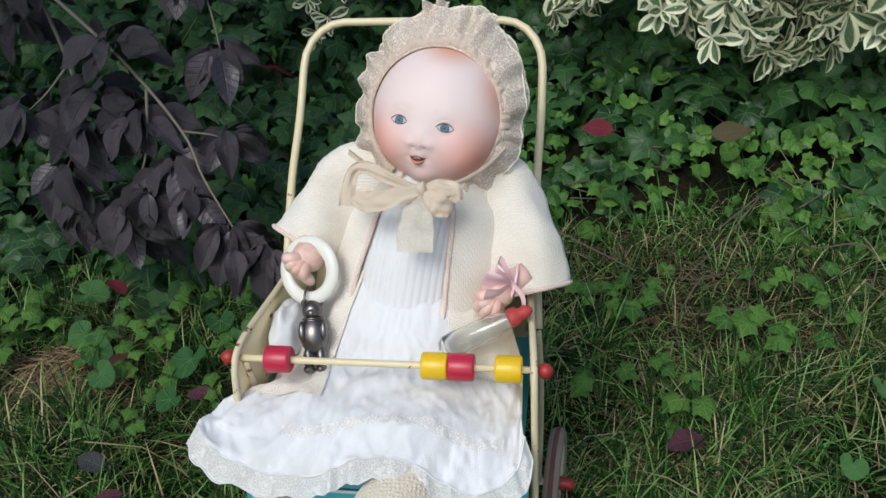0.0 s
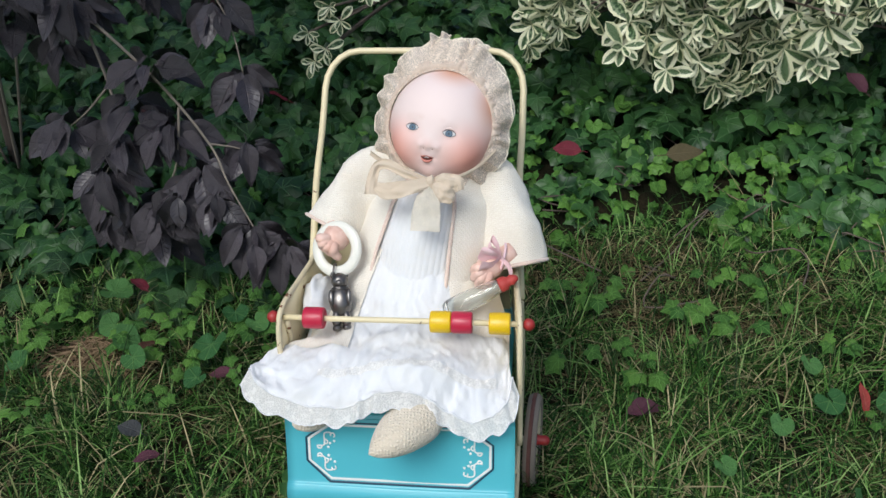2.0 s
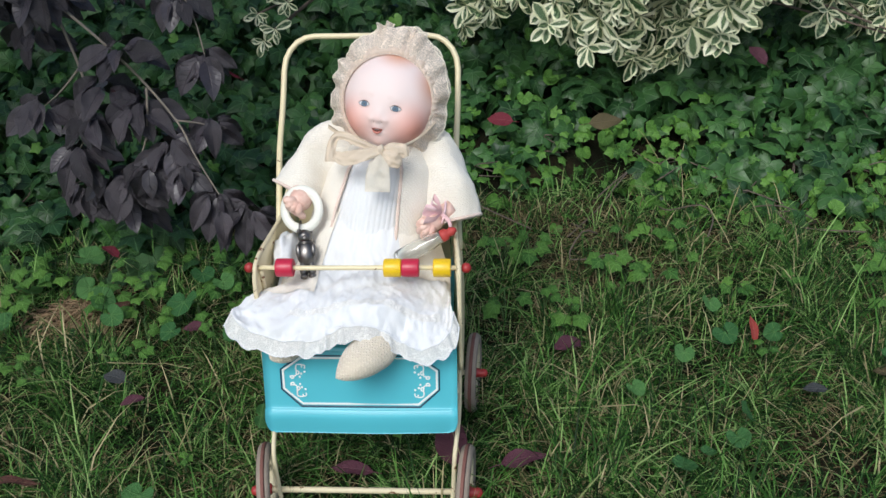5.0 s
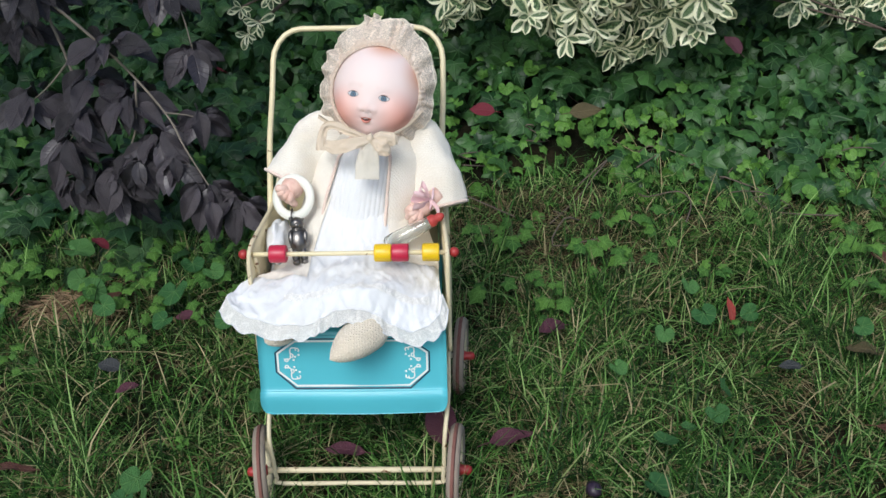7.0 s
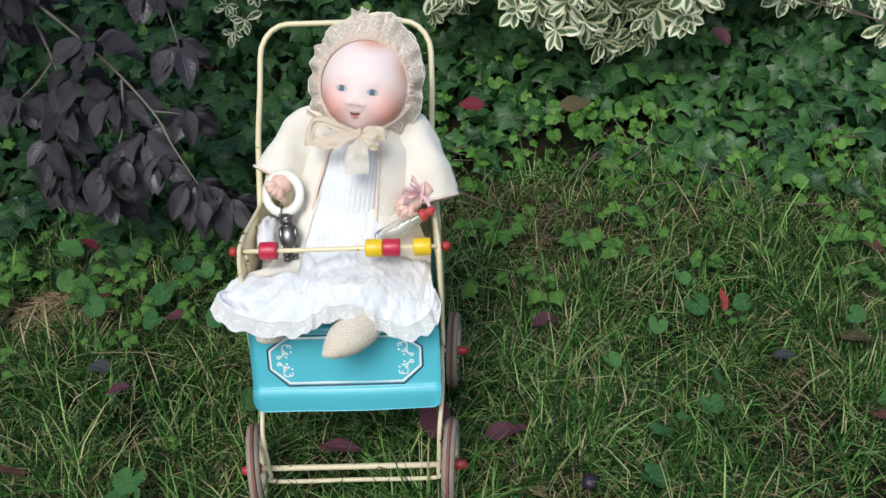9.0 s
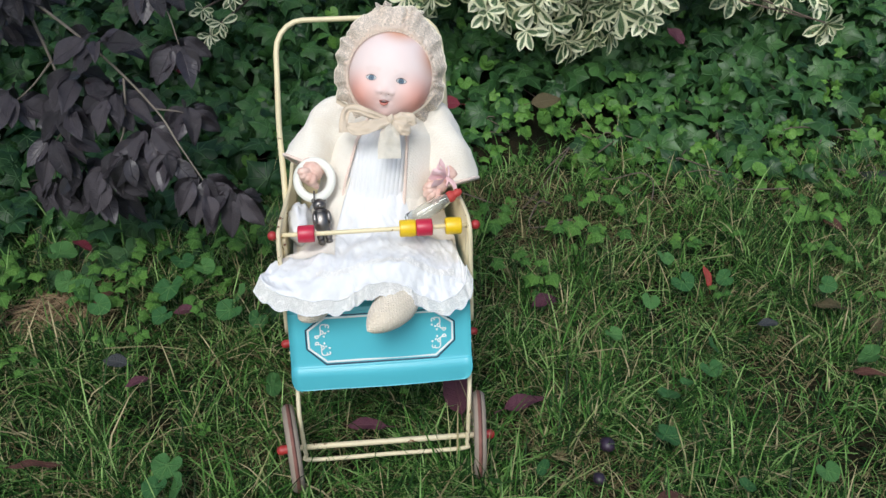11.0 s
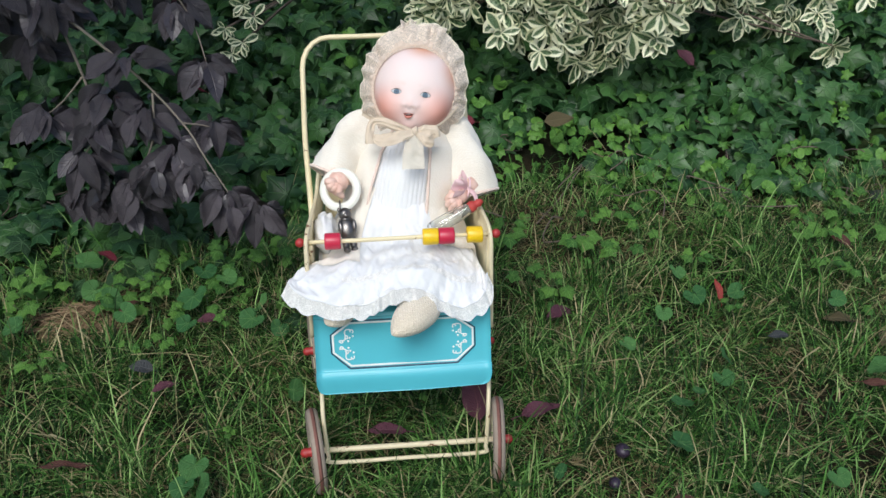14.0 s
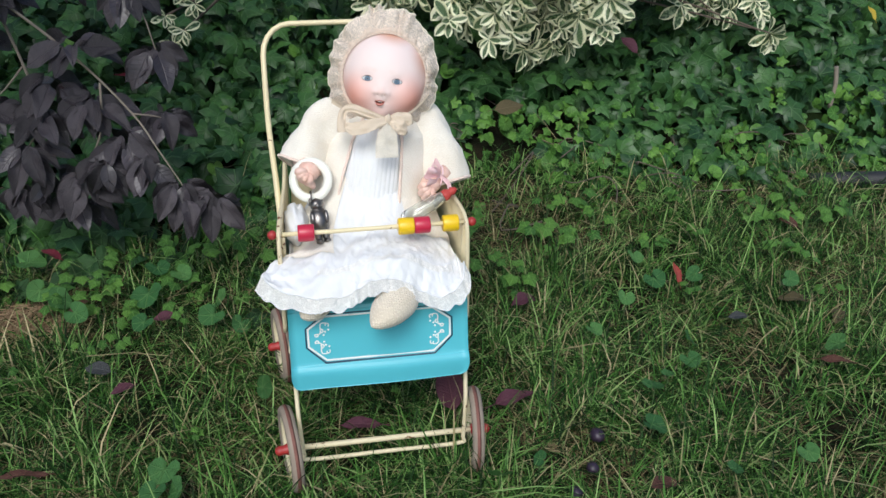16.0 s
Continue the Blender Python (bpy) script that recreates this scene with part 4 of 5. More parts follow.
def panel_at(z):
    """The front panel's y at height z."""
    for (y0, z0), (y1, z1) in zip(PANEL, PANEL[1:]):
        if z1 <= z <= z0:
            return y0 + (y1 - y0) * (z0 - z) / (z0 - z1)
    return PANEL[-1][0]


def build_wheel(chair, x, y, side, base):
    wheel = Mesh()
    toe = 9 if side < 0 else -5
    m = Matrix.Translation((x, y, 0.0605)) @ Matrix.Rotation(radians(toe), 4, "Z") @ Matrix.Rotation(radians(90), 4, "Y")
    lathe(wheel, [(0.0465, -0.006), (0.052, -0.0085), (0.0575, -0.008), (0.0605, -0.0045), (0.0612, 0.0), (0.0605, 0.0045), (0.0575, 0.008), (0.052, 0.0085), (0.0465, 0.006), (0.0455, 0.0), (0.0465, -0.006)], RUBBER, m, 40, cap=False)
    tyre = part(base, wheel, chair, "wheel with an aged grey-brown tyre")
    stripe = Mesh()
    lathe(stripe, [(0.0613, -0.0026), (0.0618, 0.0), (0.0613, 0.0026), (0.0605, 0.0), (0.0613, -0.0026)], plain("worn_brown_red_stripe", (0.24, 0.10, 0.075), 0.7, vary=0.6, grain=45), m, 40, cap=False)
    part("tread_stripe", stripe, tyre, "worn brownish-red stripe round the tyre")
    rim = Mesh()
    lathe(rim, [(0.0448, -0.005), (0.0465, -0.0062), (0.0475, 0.0), (0.0465, 0.0062), (0.0448, 0.005), (0.0435, 0.0), (0.0448, -0.005)], CREAM_WORN, m, 40, cap=False)
    part("rim", rim, tyre)
    for k in range(8):
        sp = Mesh()
        a = 2 * math.pi * k / 8
        tube(sp, [m @ Vector((0.006 * math.cos(a), 0.006 * math.sin(a), 0.004 * side)), m @ Vector((0.0455 * math.cos(a), 0.0455 * math.sin(a), 0.0))], 0.0013, CREAM_WORN, seg=6)
        part("spoke", sp, tyre)
    cap = Mesh()
    lathe(cap, [(0.0030, -0.006 * side), (0.0075, -0.004 * side), (0.0085, 0.004 * side), (0.0068, 0.008 * side), (0.0062, 0.012 * side), (0.0070, 0.016 * side), (0.0052, 0.021 * side), (0.0008, 0.0225 * side)], HUB_RED, m, 16)
    part("hub_cap", cap, tyre, "small worn red hub cap")


def build_pushchair():
    chair = thing("doll_pushchair", "vintage cream and turquoise tin doll pushchair on the lawn", "doll pushchair", at=pose(0.003, 0, 0, 0, 0, -2.5))
    # handle: one bent tube
    h = Mesh()
    w, mid = 0.124, -0.007
    pts = []
    for sx in (-1, 1):
        leg = smooth_path([(sx * 0.1215, 0.045, 0.318), (sx * 0.1215 + mid * 0.5, 0.095, 0.368), (sx * 0.1225 + mid, 0.150, 0.415), (sx * w + mid, 0.205, 0.456), (sx * w + mid, 0.242, 0.497)], 4)
        corner, top = leg[-1], Vector((0, 0.270, 0.5365))
        for t in (0.2, 0.4, 0.6, 0.8):
            a = t * math.pi / 2
            leg.append(Vector((sx * (w - 0.042 * (1 - math.cos(a))) + mid, corner.y + (top.y - corner.y) * math.sin(a), corner.z + (top.z - corner.z) * math.sin(a))))
        leg.append(Vector((sx * (w - 0.042) + mid, top.y, top.z)))
        pts = leg if sx < 0 else pts + [Vector((mid, top.y, top.z))] + leg[::-1]
    tube(h, pts, 0.0042, CREAM, 12)
    part("handle", h, chair, "bent cream tube handle")
    # side plates with a rolled rim
    edge = smooth_path([(-0.088, 0.222), (-0.080, 0.30), (-0.073, 0.352), (-0.052, 0.367), (0.0, 0.366), (0.055, 0.366), (0.095, 0.384), (0.125, 0.392)], 5)
    for s in (-1, 1):
        p = Mesh()
        outline = [(q[0], q[1]) for q in edge] + [(0.125, 0.30), (0.095, 0.262), (-0.05, 0.230)]
        slab(p, outline, 0.0022, CREAM, 0, s * 0.1165)
        hinge = Vector((s * 0.1165, 0.02, 0))
        flare = Matrix.Translation(hinge) @ Matrix.Rotation(radians(4.5 * s), 4, "Z") @ Matrix.Translation(-hinge)
        plate = part("side_plate", p, chair, "cream tin side plate with chipped rim", at=flare)
        r = Mesh()
        tube(r, [(s * 0.1165, q[0], q[1]) for q in edge], 0.0030, CREAM_WORN, 8)
        part("rolled_rim", r, plate)
    # seat and back
    seat = Mesh()
    slab(seat, [(-0.114, -0.086), (0.114, -0.086), (0.114, 0.10), (-0.114, 0.10)], 0.004, TURQUOISE, 2, 0.268)
    part("seat", seat, chair, "turquoise tin seat")
    back = Mesh()
    slab(back, [(-0.108, -0.075), (0.108, -0.075), (0.100, 0.055), (-0.100, 0.055)], 0.003, CREAM, 2, 0.0)
    part("backrest", back, chair, at=pose(0, 0.118, 0.345, 62, 0, 0))
    # front panel: a tin sheet bent into a foot lip
    rows = []
    fine = smooth_path([(0, y, z) for y, z in PANEL], 5)
    for i, q in enumerate(fine):
        t = i / (len(fine) - 1)
        half = 0.1200 + 0.0015 * t
        if t > 0.86:
            k = (t - 0.86) / 0.14
            half -= 0.012 * (1 - math.sqrt(max(0.0, 1 - k * k)))
        rows.append([Vector((half * c, q.y - 0.0012 * math.sin(3 * c + 1) * t, q.z + 0.0010 * c * t)) for c in [j / 12 - 1 for j in range(25)]])
    pm = Mesh()
    sheet(pm, rows, TURQUOISE)
    sheet(pm, [[p + Vector((0, 0.0018, -0.0008)) for p in r] for r in rows], TURQUOISE, flip=True)
    n, c = len(rows), 25
    rim = [(0, j) for j in range(c)] + [(i, c - 1) for i in range(1, n)] + [(n - 1, j) for j in range(c - 2, -1, -1)] + [(i, 0) for i in range(n - 2, 0, -1)]
    base = n * c
    pm.f += [(a[0] * c + a[1], b[0] * c + b[1], base + b[0] * c + b[1], base + a[0] * c + a[1]) for a, b in zip(rim, rim[1:] + rim[:1])]
    pm.slot += [0] * len(rim)
    panel = part("front_panel", pm, chair, "turquoise tin leg panel with white printed border")

    def printed(name, path, width, mat, lift=0.0012, closed=True):
        me = Mesh()
        rows2, m2 = [], len(path)
        for i, p in enumerate(path):
            a, b = path[(i - 1) % m2] if closed or i else path[i], path[(i + 1) % m2] if closed or i < m2 - 1 else path[i]
            d1, d2 = (Vector(p) - Vector(a)), (Vector(b) - Vector(p))
            d1, d2 = (d1 if d1.length else d2).normalized(), (d2 if d2.length else d1).normalized()
            nrm = Vector((-(d1 + d2).y, (d1 + d2).x)).normalized()
            nrm = nrm / max(0.5, nrm.dot(Vector((-d1.y, d1.x))))
            rows2.append([Vector((p[0] + nrm.x * k, panel_at(p[1] + nrm.y * k) - lift * h2, p[1] + nrm.y * k)) for k, h2 in ((-width / 2, 0.3), (0, 1.0), (width / 2, 0.3))])
        if closed:
            rows2.append(rows2[0])
        sheet(me, rows2, mat)
        return part(name, me, panel)

    def octagon(grow):
        x1, x2, zt, zb = 0.0955 + grow, 0.0725 + grow * 0.5, 0.2545 + grow, 0.194 - grow
        z1, z2 = 0.238 + grow * 0.3, 0.214 - grow * 0.3
        return [(-x2, zt), (x2, zt), (x1, z1), (x1, z2), (x2, zb), (-x2, zb), (-x1, z2), (-x1, z1)]

    printed("border_line", octagon(0.0), 0.0026, WHITE_PRINT, 0.0009)
    printed("shadow_line", octagon(0.0030), 0.0019, NAVY_PRINT, 0.0008)
    for sx in (-1, 1):
        for sz in (-1, 1):
            cx, cz = sx * 0.0790, 0.2245 + sz * 0.0135
            stem = [(-0.0075 + 0.015 * t + 0.0030 * math.sin(2 * math.pi * t), -0.0075 + 0.015 * t - 0.0030 * math.sin(2 * math.pi * t)) for t in [i / 16 for i in range(17)]]
            curls = [stem] + [[(ox + r * math.cos(a), oy + r * math.sin(a)) for a, r in [(a0 + way * 0.45 * i, 0.0030 - 0.00016 * i) for i in range(12)]]
                              for ox, oy, a0, way in ((-0.0050, -0.0085, 2.6, 1), (0.0085, 0.0050, -1.0, 1), (0.0010, -0.0035, 1.6, -1))]
            for cv in curls:
                printed("scroll", [(cx - sx * p, cz + sz * q) for p, q in cv], 0.0017, WHITE_PRINT, 0.0010, closed=False)
            for p, q in ((0.0060, -0.0045), (0.0105, -0.0020), (0.0040, -0.0088)):
                printed("dot", [(cx - sx * p + 0.0008 * math.cos(a), cz + sz * q + 0.0008 * math.sin(a)) for a in [i * math.pi / 4 for i in range(8)]], 0.0013, WHITE_PRINT)
    # front frame loop, rear legs, axles
    f = Mesh()
    half = [(0.1225, -0.060, 0.352), (0.1230, -0.050, 0.29), (0.1225, -0.070, 0.21), (0.1215, -0.100, 0.155), (0.1165, -0.136, 0.12), (0.1145, -0.143, 0.075), (0.1125, -0.147, 0.053), (0.105, -0.149, 0.044)]
    loop = smooth_path([(-x + (0.004 if z > 0.14 else 0.0), y, z) for x, y, z in half] + [(0, -0.149, 0.044)] + half[::-1], 5)
    tube(f, loop, 0.0030, CREAM_WORN, 10)
    part("front_frame", f, chair, "thin worn cream wire frame")
    for s in (-1, 1):
        leg = Mesh()
        tube(leg, smooth_path([(s * 0.1215, 0.045, 0.315), (s * 0.1235, 0.060, 0.25), (s * 0.1225, 0.085, 0.15), (s * 0.120, 0.100, 0.0605)], 5), 0.0032, CREAM_WORN, 8)
        part("rear_leg", leg, chair)
        brace = Mesh()
        tube(brace, smooth_path([(s * 0.1195, 0.096, 0.085), (s * 0.1195, 0.0, 0.16), (s * 0.120, -0.112, 0.205)], 5), 0.0026, CREAM_WORN, 8)
        part("brace", brace, chair)
    for word, y, wd in (("front_axle", -0.141, 0.138), ("rear_axle", 0.100, 0.146)):
        ax = Mesh()
        tube(ax, [(-wd, y, 0.0605), (-wd * 0.5, y, 0.0607), (wd * 0.5, y, 0.0603), (wd, y, 0.0605)], 0.0040, CREAM_WORN, 10)
        part(word, ax, chair)
    for x, y in ((-0.130, -0.141), (0.130, -0.141), (-0.138, 0.100), (0.138, 0.100)):
        build_wheel(chair, x, y, 1 if x > 0 else -1, "wheel")
    # play bar with beads
    bar = Mesh()
    by, bz = -0.061, 0.357
    tube(bar, [(-0.131, by, bz), (-0.06, by, bz - 0.0004), (0.05, by, bz + 0.0003), (0.131, by, bz)], 0.0030, CREAM, 10)
    rod = part("play_bar", bar, chair, "cream rod threaded with wooden beads")
    turn = Matrix.Rotation(radians(90), 4, "Y")
    prof = [(0.0032, -0.0104), (0.0098, -0.0107), (0.0108, -0.0101), (0.0112, -0.0088), (0.0114, 0.0), (0.0112, 0.0088), (0.0108, 0.0101), (0.0098, 0.0107), (0.0032, 0.0104)]
    for x, mat, lab in ((-0.0883, RED_WOOD, "red wooden bead"), (0.0430, YELLOW_WOOD, "yellow wooden bead"), (0.0646, RED_WOOD, "red wooden bead"), (0.1028, YELLOW_WOOD, "yellow wooden bead")):
        b = Mesh()
        lathe(b, prof, mat, Matrix.Translation((x, by, bz)) @ turn, 24)
        part("bead", b, rod, lab)
    for s in (-1, 1):
        k = Mesh()
        ball(k, (s * 0.1320, by, bz), (0.0064, 0.0064, 0.0064), HUB_RED, rows=8, cols=14)
        part("end_knob", k, rod, "round red end knob")


build_pushchair()


# ---- the doll: one plain mesh ----
def build_doll():
    d = Mesh()
    frame3 = Matrix((SIDE, CROWN, FACE)).transposed()

    def bulge(p, c, s, k):
        return k * math.exp(-((p - Vector(c).normalized()).length / s) ** 2)

    def head_shape(p):
        k = 1.0
        for sx in (-1, 1):
            # cheeks, eye hollows, brow ridge, nose wings and nostrils, lip peaks, mouth corners
            k += bulge(p, (sx * 0.50, -0.44, 0.75), 0.34, 0.125) - bulge(p, (-0.055 + sx * 0.33, -0.105, 0.93), 0.135, 0.045)
            k += bulge(p, (-0.055 + sx * 0.30, 0.075, 0.93), 0.13, 0.014)
            k += bulge(p, (-0.050 + sx * 0.135, -0.345, 0.93), 0.066, 0.040) - bulge(p, (-0.050 + sx * 0.075, -0.395, 0.92), 0.028, 0.026)
            k += bulge(p, (-0.058 + sx * 0.036, -0.497, 0.86), 0.040, 0.016) - bulge(p, (-0.058 + sx * 0.125, -0.545, 0.83), 0.045, 0.022)
        k += bulge(p, (-0.050, -0.330, 0.94), 0.098, 0.062) + bulge(p, (-0.056, -0.22, 0.97), 0.11, 0.020)
        k += bulge(p, (-0.058, -0.50, 0.86), 0.13, 0.020) - bulge(p, (-0.058, -0.445, 0.89), 0.030, 0.010)
        k += bulge(p, (-0.058, -0.595, 0.80), 0.065, 0.026) - bulge(p, (-0.058, -0.540, 0.84), 0.045, 0.026)
        k += bulge(p, (-0.03, -0.80, 0.6), 0.20, 0.085) - bulge(p, (-0.04, -0.675, 0.735), 0.085, 0.024)
        k += bulge(p, (0, 0.45, 0.85), 0.5, 0.02)
        return k

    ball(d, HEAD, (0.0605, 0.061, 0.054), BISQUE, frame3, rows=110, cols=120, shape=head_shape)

    def on_face(r, u, out=0.0):
        p = Vector((r / 0.0605, u / 0.061, 0))
        p.z = math.sqrt(max(0.02, 1 - p.x ** 2 - p.y ** 2))
        q = p.normalized()
        k = head_shape(q)
        return on_head(q.x * 0.0605 * k, q.y * 0.061 * k, q.z * 0.054 * k + out)

    def patch(r0, u0, half, top, low, mat, out, dome=0.0):
        """A small piece lying on the face between the curves low(x) and top(x), x from -1 to 1."""
        rows = []
        for i in range(17):
            x = i / 8 - 1
            row = []
            for k in range(9):
                t = k / 8
                v = low(x) + (top(x) - low(x)) * t
                row.append(on_face(r0 + half * x, u0 + v, out + dome * (1 - x * x) * 4 * t * (1 - t)))
            rows.append(row)
        sheet(d, rows, mat)

    for sx in (-1, 1):
        ex, eu = -0.0035 + sx * 0.0198, -0.0066

        def lid(x, high):
            """The almond's edge: pointed at both corners."""
            return high * max(0.0, 1 - abs(x) ** 2.2) ** 0.8

        def upper(x):
            return lid(x, 0.0038) + 0.0006

        def lower(x):
            return -lid(x, 0.0032) + 0.0006

        patch(ex, eu, 0.0068, upper, lower, EYE_WHITE, 0.0002, 0.0010)
        for radius, mat, out in ((0.0037, EYE_RIM, 0.0016), (0.0033, EYE_BLUE, 0.0018), (0.0014, EYE_DARK, 0.0020)):
            pts = [on_face(ex, eu + 0.0004, out)]
            for k in range(24):
                a = 2 * math.pi * k / 24
                x, v = radius * math.cos(a), 0.0004 + radius * math.sin(a)
                pts.append(on_face(ex + x, eu + min(max(v, lower(x / 0.0068) + 0.0002), upper(x / 0.0068) - 0.0002), out - 0.0004))
            d.add(pts, [(0, 1 + k, 1 + (k + 1) % 24) for k in range(24)], mat)
        # lids: a soft fold above, a thin rim below, the painted lash line
        patch(ex, eu, 0.0078, lambda x: upper(x) + 0.0028 * (1 - x * x) + 0.0003, lambda x: upper(x) - 0.0002, BISQUE, 0.0002, 0.0006)
        patch(ex, eu, 0.0074, lambda x: lower(x) + 0.0002, lambda x: lower(x) - 0.0022 * (1 - x * x) - 0.0003, BISQUE, 0.0000, 0.0005)
        xs = [k / 10 - 1 for k in range(21)]
        tube(d, [on_face(ex + 0.0070 * x, eu + upper(x), 0.0012 * (1 - x * x) + 0.0006) for x in xs], [0.00042 * (1 - 0.6 * x * x) for x in xs], EYE_LASH, 6)
        tube(d, [on_face(ex + 0.0066 * x, eu + lower(x), 0.0007 * (1 - x * x) + 0.0004) for x in xs], 0.00026, EYE_LASH, 5)
        # ear with its rolled rim
        ear = on_head(sx * 0.0550, -0.006, 0.006)
        ball(d, ear, (0.0045, 0.0125, 0.0085), BISQUE, frame3, rows=8, cols=12)
        tube(d, [on_head(sx * 0.0585, -0.006 + 0.0115 * math.sin(a), 0.006 + 0.0080 * math.cos(a)) for a in [0.3 * k - 1.2 for k in range(14)]], 0.0022, BISQUE, 8)
        ball(d, on_face(-0.0030 + sx * 0.0046, -0.0240, -0.0004), (0.0012, 0.0008, 0.0010), NOSTRIL, frame3, rows=6, cols=10)
    mr, mu = -0.0035, -0.0332
    patch(mr, mu, 0.0068, lambda x: 0.0014 * (1 - x * x), lambda x: -0.0024 * (1 - x * x), MOUTH_DARK, 0.0007)
    patch(mr, mu, 0.0030, lambda x: 0.0010 * (1 - x * x), lambda x: -0.0001, EYE_WHITE, 0.0011)
    patch(mr, mu, 0.0074, lambda x: 0.0026 * (1 - abs(x)) ** 0.7 + 0.0007 * abs(math.sin(3 * x)) * (1 - abs(x)), lambda x: 0.0009 * (1 - x * x), LIPS, 0.0008, 0.0007)
    patch(mr, mu, 0.0064, lambda x: -0.0020 * (1 - x * x), lambda x: -0.0052 * (1 - x * x) ** 0.8 - 0.0001, LIPS, 0.0006, 0.0016)

    # bonnet: a soft cap behind the face and two gathered frills round it
    rows = []
    for i in range(13):
        a = radians(92 + 6.8 * i)
        row = []
        for j in range(49):
            b = 2 * math.pi * j / 48
            q = Vector((math.sin(a) * math.cos(b), math.sin(a) * math.sin(b), math.cos(a)))
            k = 1.08 + 0.02 * noise.noise(q * 5)
            row.append(on_head(q.x * 0.057 * k, q.y * 0.063 * k, q.z * 0.056 * k))
        rows.append(row)
    sheet(d, rows, BONNET_EDGE)

    def frill(a0, a1, r0, r1, f0, f1, waves, depth, mat, seed, crown=0.0):
        rows = []
        for i in range(10):
            v = i / 9
            row = []
            for j in range(301):
                a = radians(a0 + (a1 - a0) * j / 300)
                own = noise.noise(Vector((a * 1.7, seed, 0)))
                ruff = depth * v * (0.35 + abs(own) * 1.6) * math.sin(waves * a + 5 * own) + 0.8 * depth * v * noise.noise(Vector((a * 6, seed, v)))
                up = max(0.0, math.cos(a)) ** 2
                r = r0 + (r1 - r0 + crown * up) * v + 0.005 * v * noise.noise(Vector((a * 3, seed + 4, 0))) + 0.0012 * v * noise.noise(Vector((a * 40, seed, 2))) + 0.35 * ruff
                f = f0 + (f1 - f0) * v + ruff + 0.004 * math.sin(math.pi * v)
                row.append(on_head(r * math.sin(a) * (0.98 if a < 0 else 0.93) - 0.001, r * math.cos(a), f))
            rows.append(row)
        sheet(d, rows, mat)
        if mat is BONNET_NET:
            tube(d, rows[-1], 0.0007, BONNET_CORD, 5)

    frill(-150, 150, 0.0575, 0.0655, 0.0210, 0.0165, 44, 0.0015, BONNET_EDGE, 1, 0.004)
    frill(-150, 150, 0.0580, 0.0790, 0.0225, 0.0020, 17, 0.0072, BONNET_NET, 5, 0.013)
    frill(-128, 128, 0.0610, 0.0770, 0.0080, -0.0140, 11, 0.0068, BONNET_NET, 9, 0.018)
    frill(-20, -7, 0.074, 0.097, 0.000, -0.004, 40, 0.0040, BONNET_NET, 12)
    frill(8, 22, 0.074, 0.096, 0.000, -0.004, 40, 0.0040, BONNET_NET, 15)

    # the tucked white bodice
    spine = [(0.000, 0.030, 0.290, 0.062, 0.050), (0.008, 0.040, 0.340, 0.060, 0.046), (0.018, 0.056, 0.390, 0.058, 0.045), (0.028, 0.074, 0.430, 0.055, 0.042),
             (0.036, 0.090, 0.462, 0.036, 0.030), (0.039, 0.095, 0.480, 0.026, 0.024)]

    def girth(s):
        k = min(int(s), len(spine) - 2)
        t = s - k
        return [a + (b - a) * t for a, b in zip(spine[k], spine[k + 1])]

    rows = []
    for i in range(31):
        x, y, z, rx, ry = girth(i / 30 * 4.99)
        row = []
        for j in range(601):
            a = 2 * math.pi * j / 600
            k = 1 + (0.012 * abs(math.sin(a * 30)) if abs((a - 1.5 * math.pi)) < 0.95 else 0) + 0.08 * max(0.0, -math.sin(a)) ** 3
            row.append(Vector((x + rx * math.cos(a) * k, y + ry * math.sin(a) * k, z - 0.35 * ry * math.sin(a))))
        rows.append(row)
    sheet(d, rows, COTTON)

    # the knitted jacket, open down the front
    rows, left_edge, right_edge = [], [], []
    for i in range(33):
        s = i / 32
        x, y, z, rx, ry = girth(1.0 + s * 3.60)
        open_half = 26 + 12 * (1 - s) if s < 0.85 else 30 - 60 * (s - 0.85)
        a0, a1 = radians(-90 + open_half - 4), radians(270 - open_half - 13)
        swell = 1.12 + 0.36 * (1 - s) ** 0.7 + 0.02
        row = []
        for j in range(73):
            a = a0 + (a1 - a0) * j / 72
            side = min(1.0, min(j, 72 - j) / 16)
            k = 1.07 + (swell - 1.07) * side ** 0.8 + 0.05 * noise.noise(Vector((math.cos(a) * 1.5, s * 3, math.sin(a) * 1.5)))
            row.append(Vector((x + rx * math.cos(a) * k, y + ry * math.sin(a) * (1.12 + (k - 1.12) * 0.35) - 0.004, z - 0.35 * ry * math.sin(a))))
        rows.append(row)
        right_edge.append(row[0]), left_edge.append(row[-1])
    sheet(d, rows, JACKET)
    for e in (left_edge, right_edge):
        tube(d, e, [0.0022 + 0.0006 * noise.noise(p * 120) for p in e], JACKET_TRIM, 8)

    # sleeves, with a turned cuff
    def sleeve(pts, radii, seed):
        path = smooth_path(pts, 7)
        rr = smooth_path([(r, 0, 0) for r in radii], 7)
        rings = []
        for i, p in enumerate(path):
            way = (path[min(i + 1, len(path) - 1)] - path[max(i - 1, 0)]).normalized()
            a = way.cross(Vector((0, 1, 0))).normalized()
            b = way.cross(a)
            ring = []
            for j in range(28):
                t = 2 * math.pi * j / 28
                k = 1 + 0.13 * noise.noise(Vector((math.cos(t) * 1.3 + seed, math.sin(t) * 1.3, i * 0.22))) + 0.05 * noise.noise(Vector((math.cos(t) * 3 + seed, math.sin(t) * 3, i * 0.6)))
                k += 0.10 * math.sin(3 * t + seed + 0.45 * i) * math.sin(math.pi * i / (len(path) - 1))
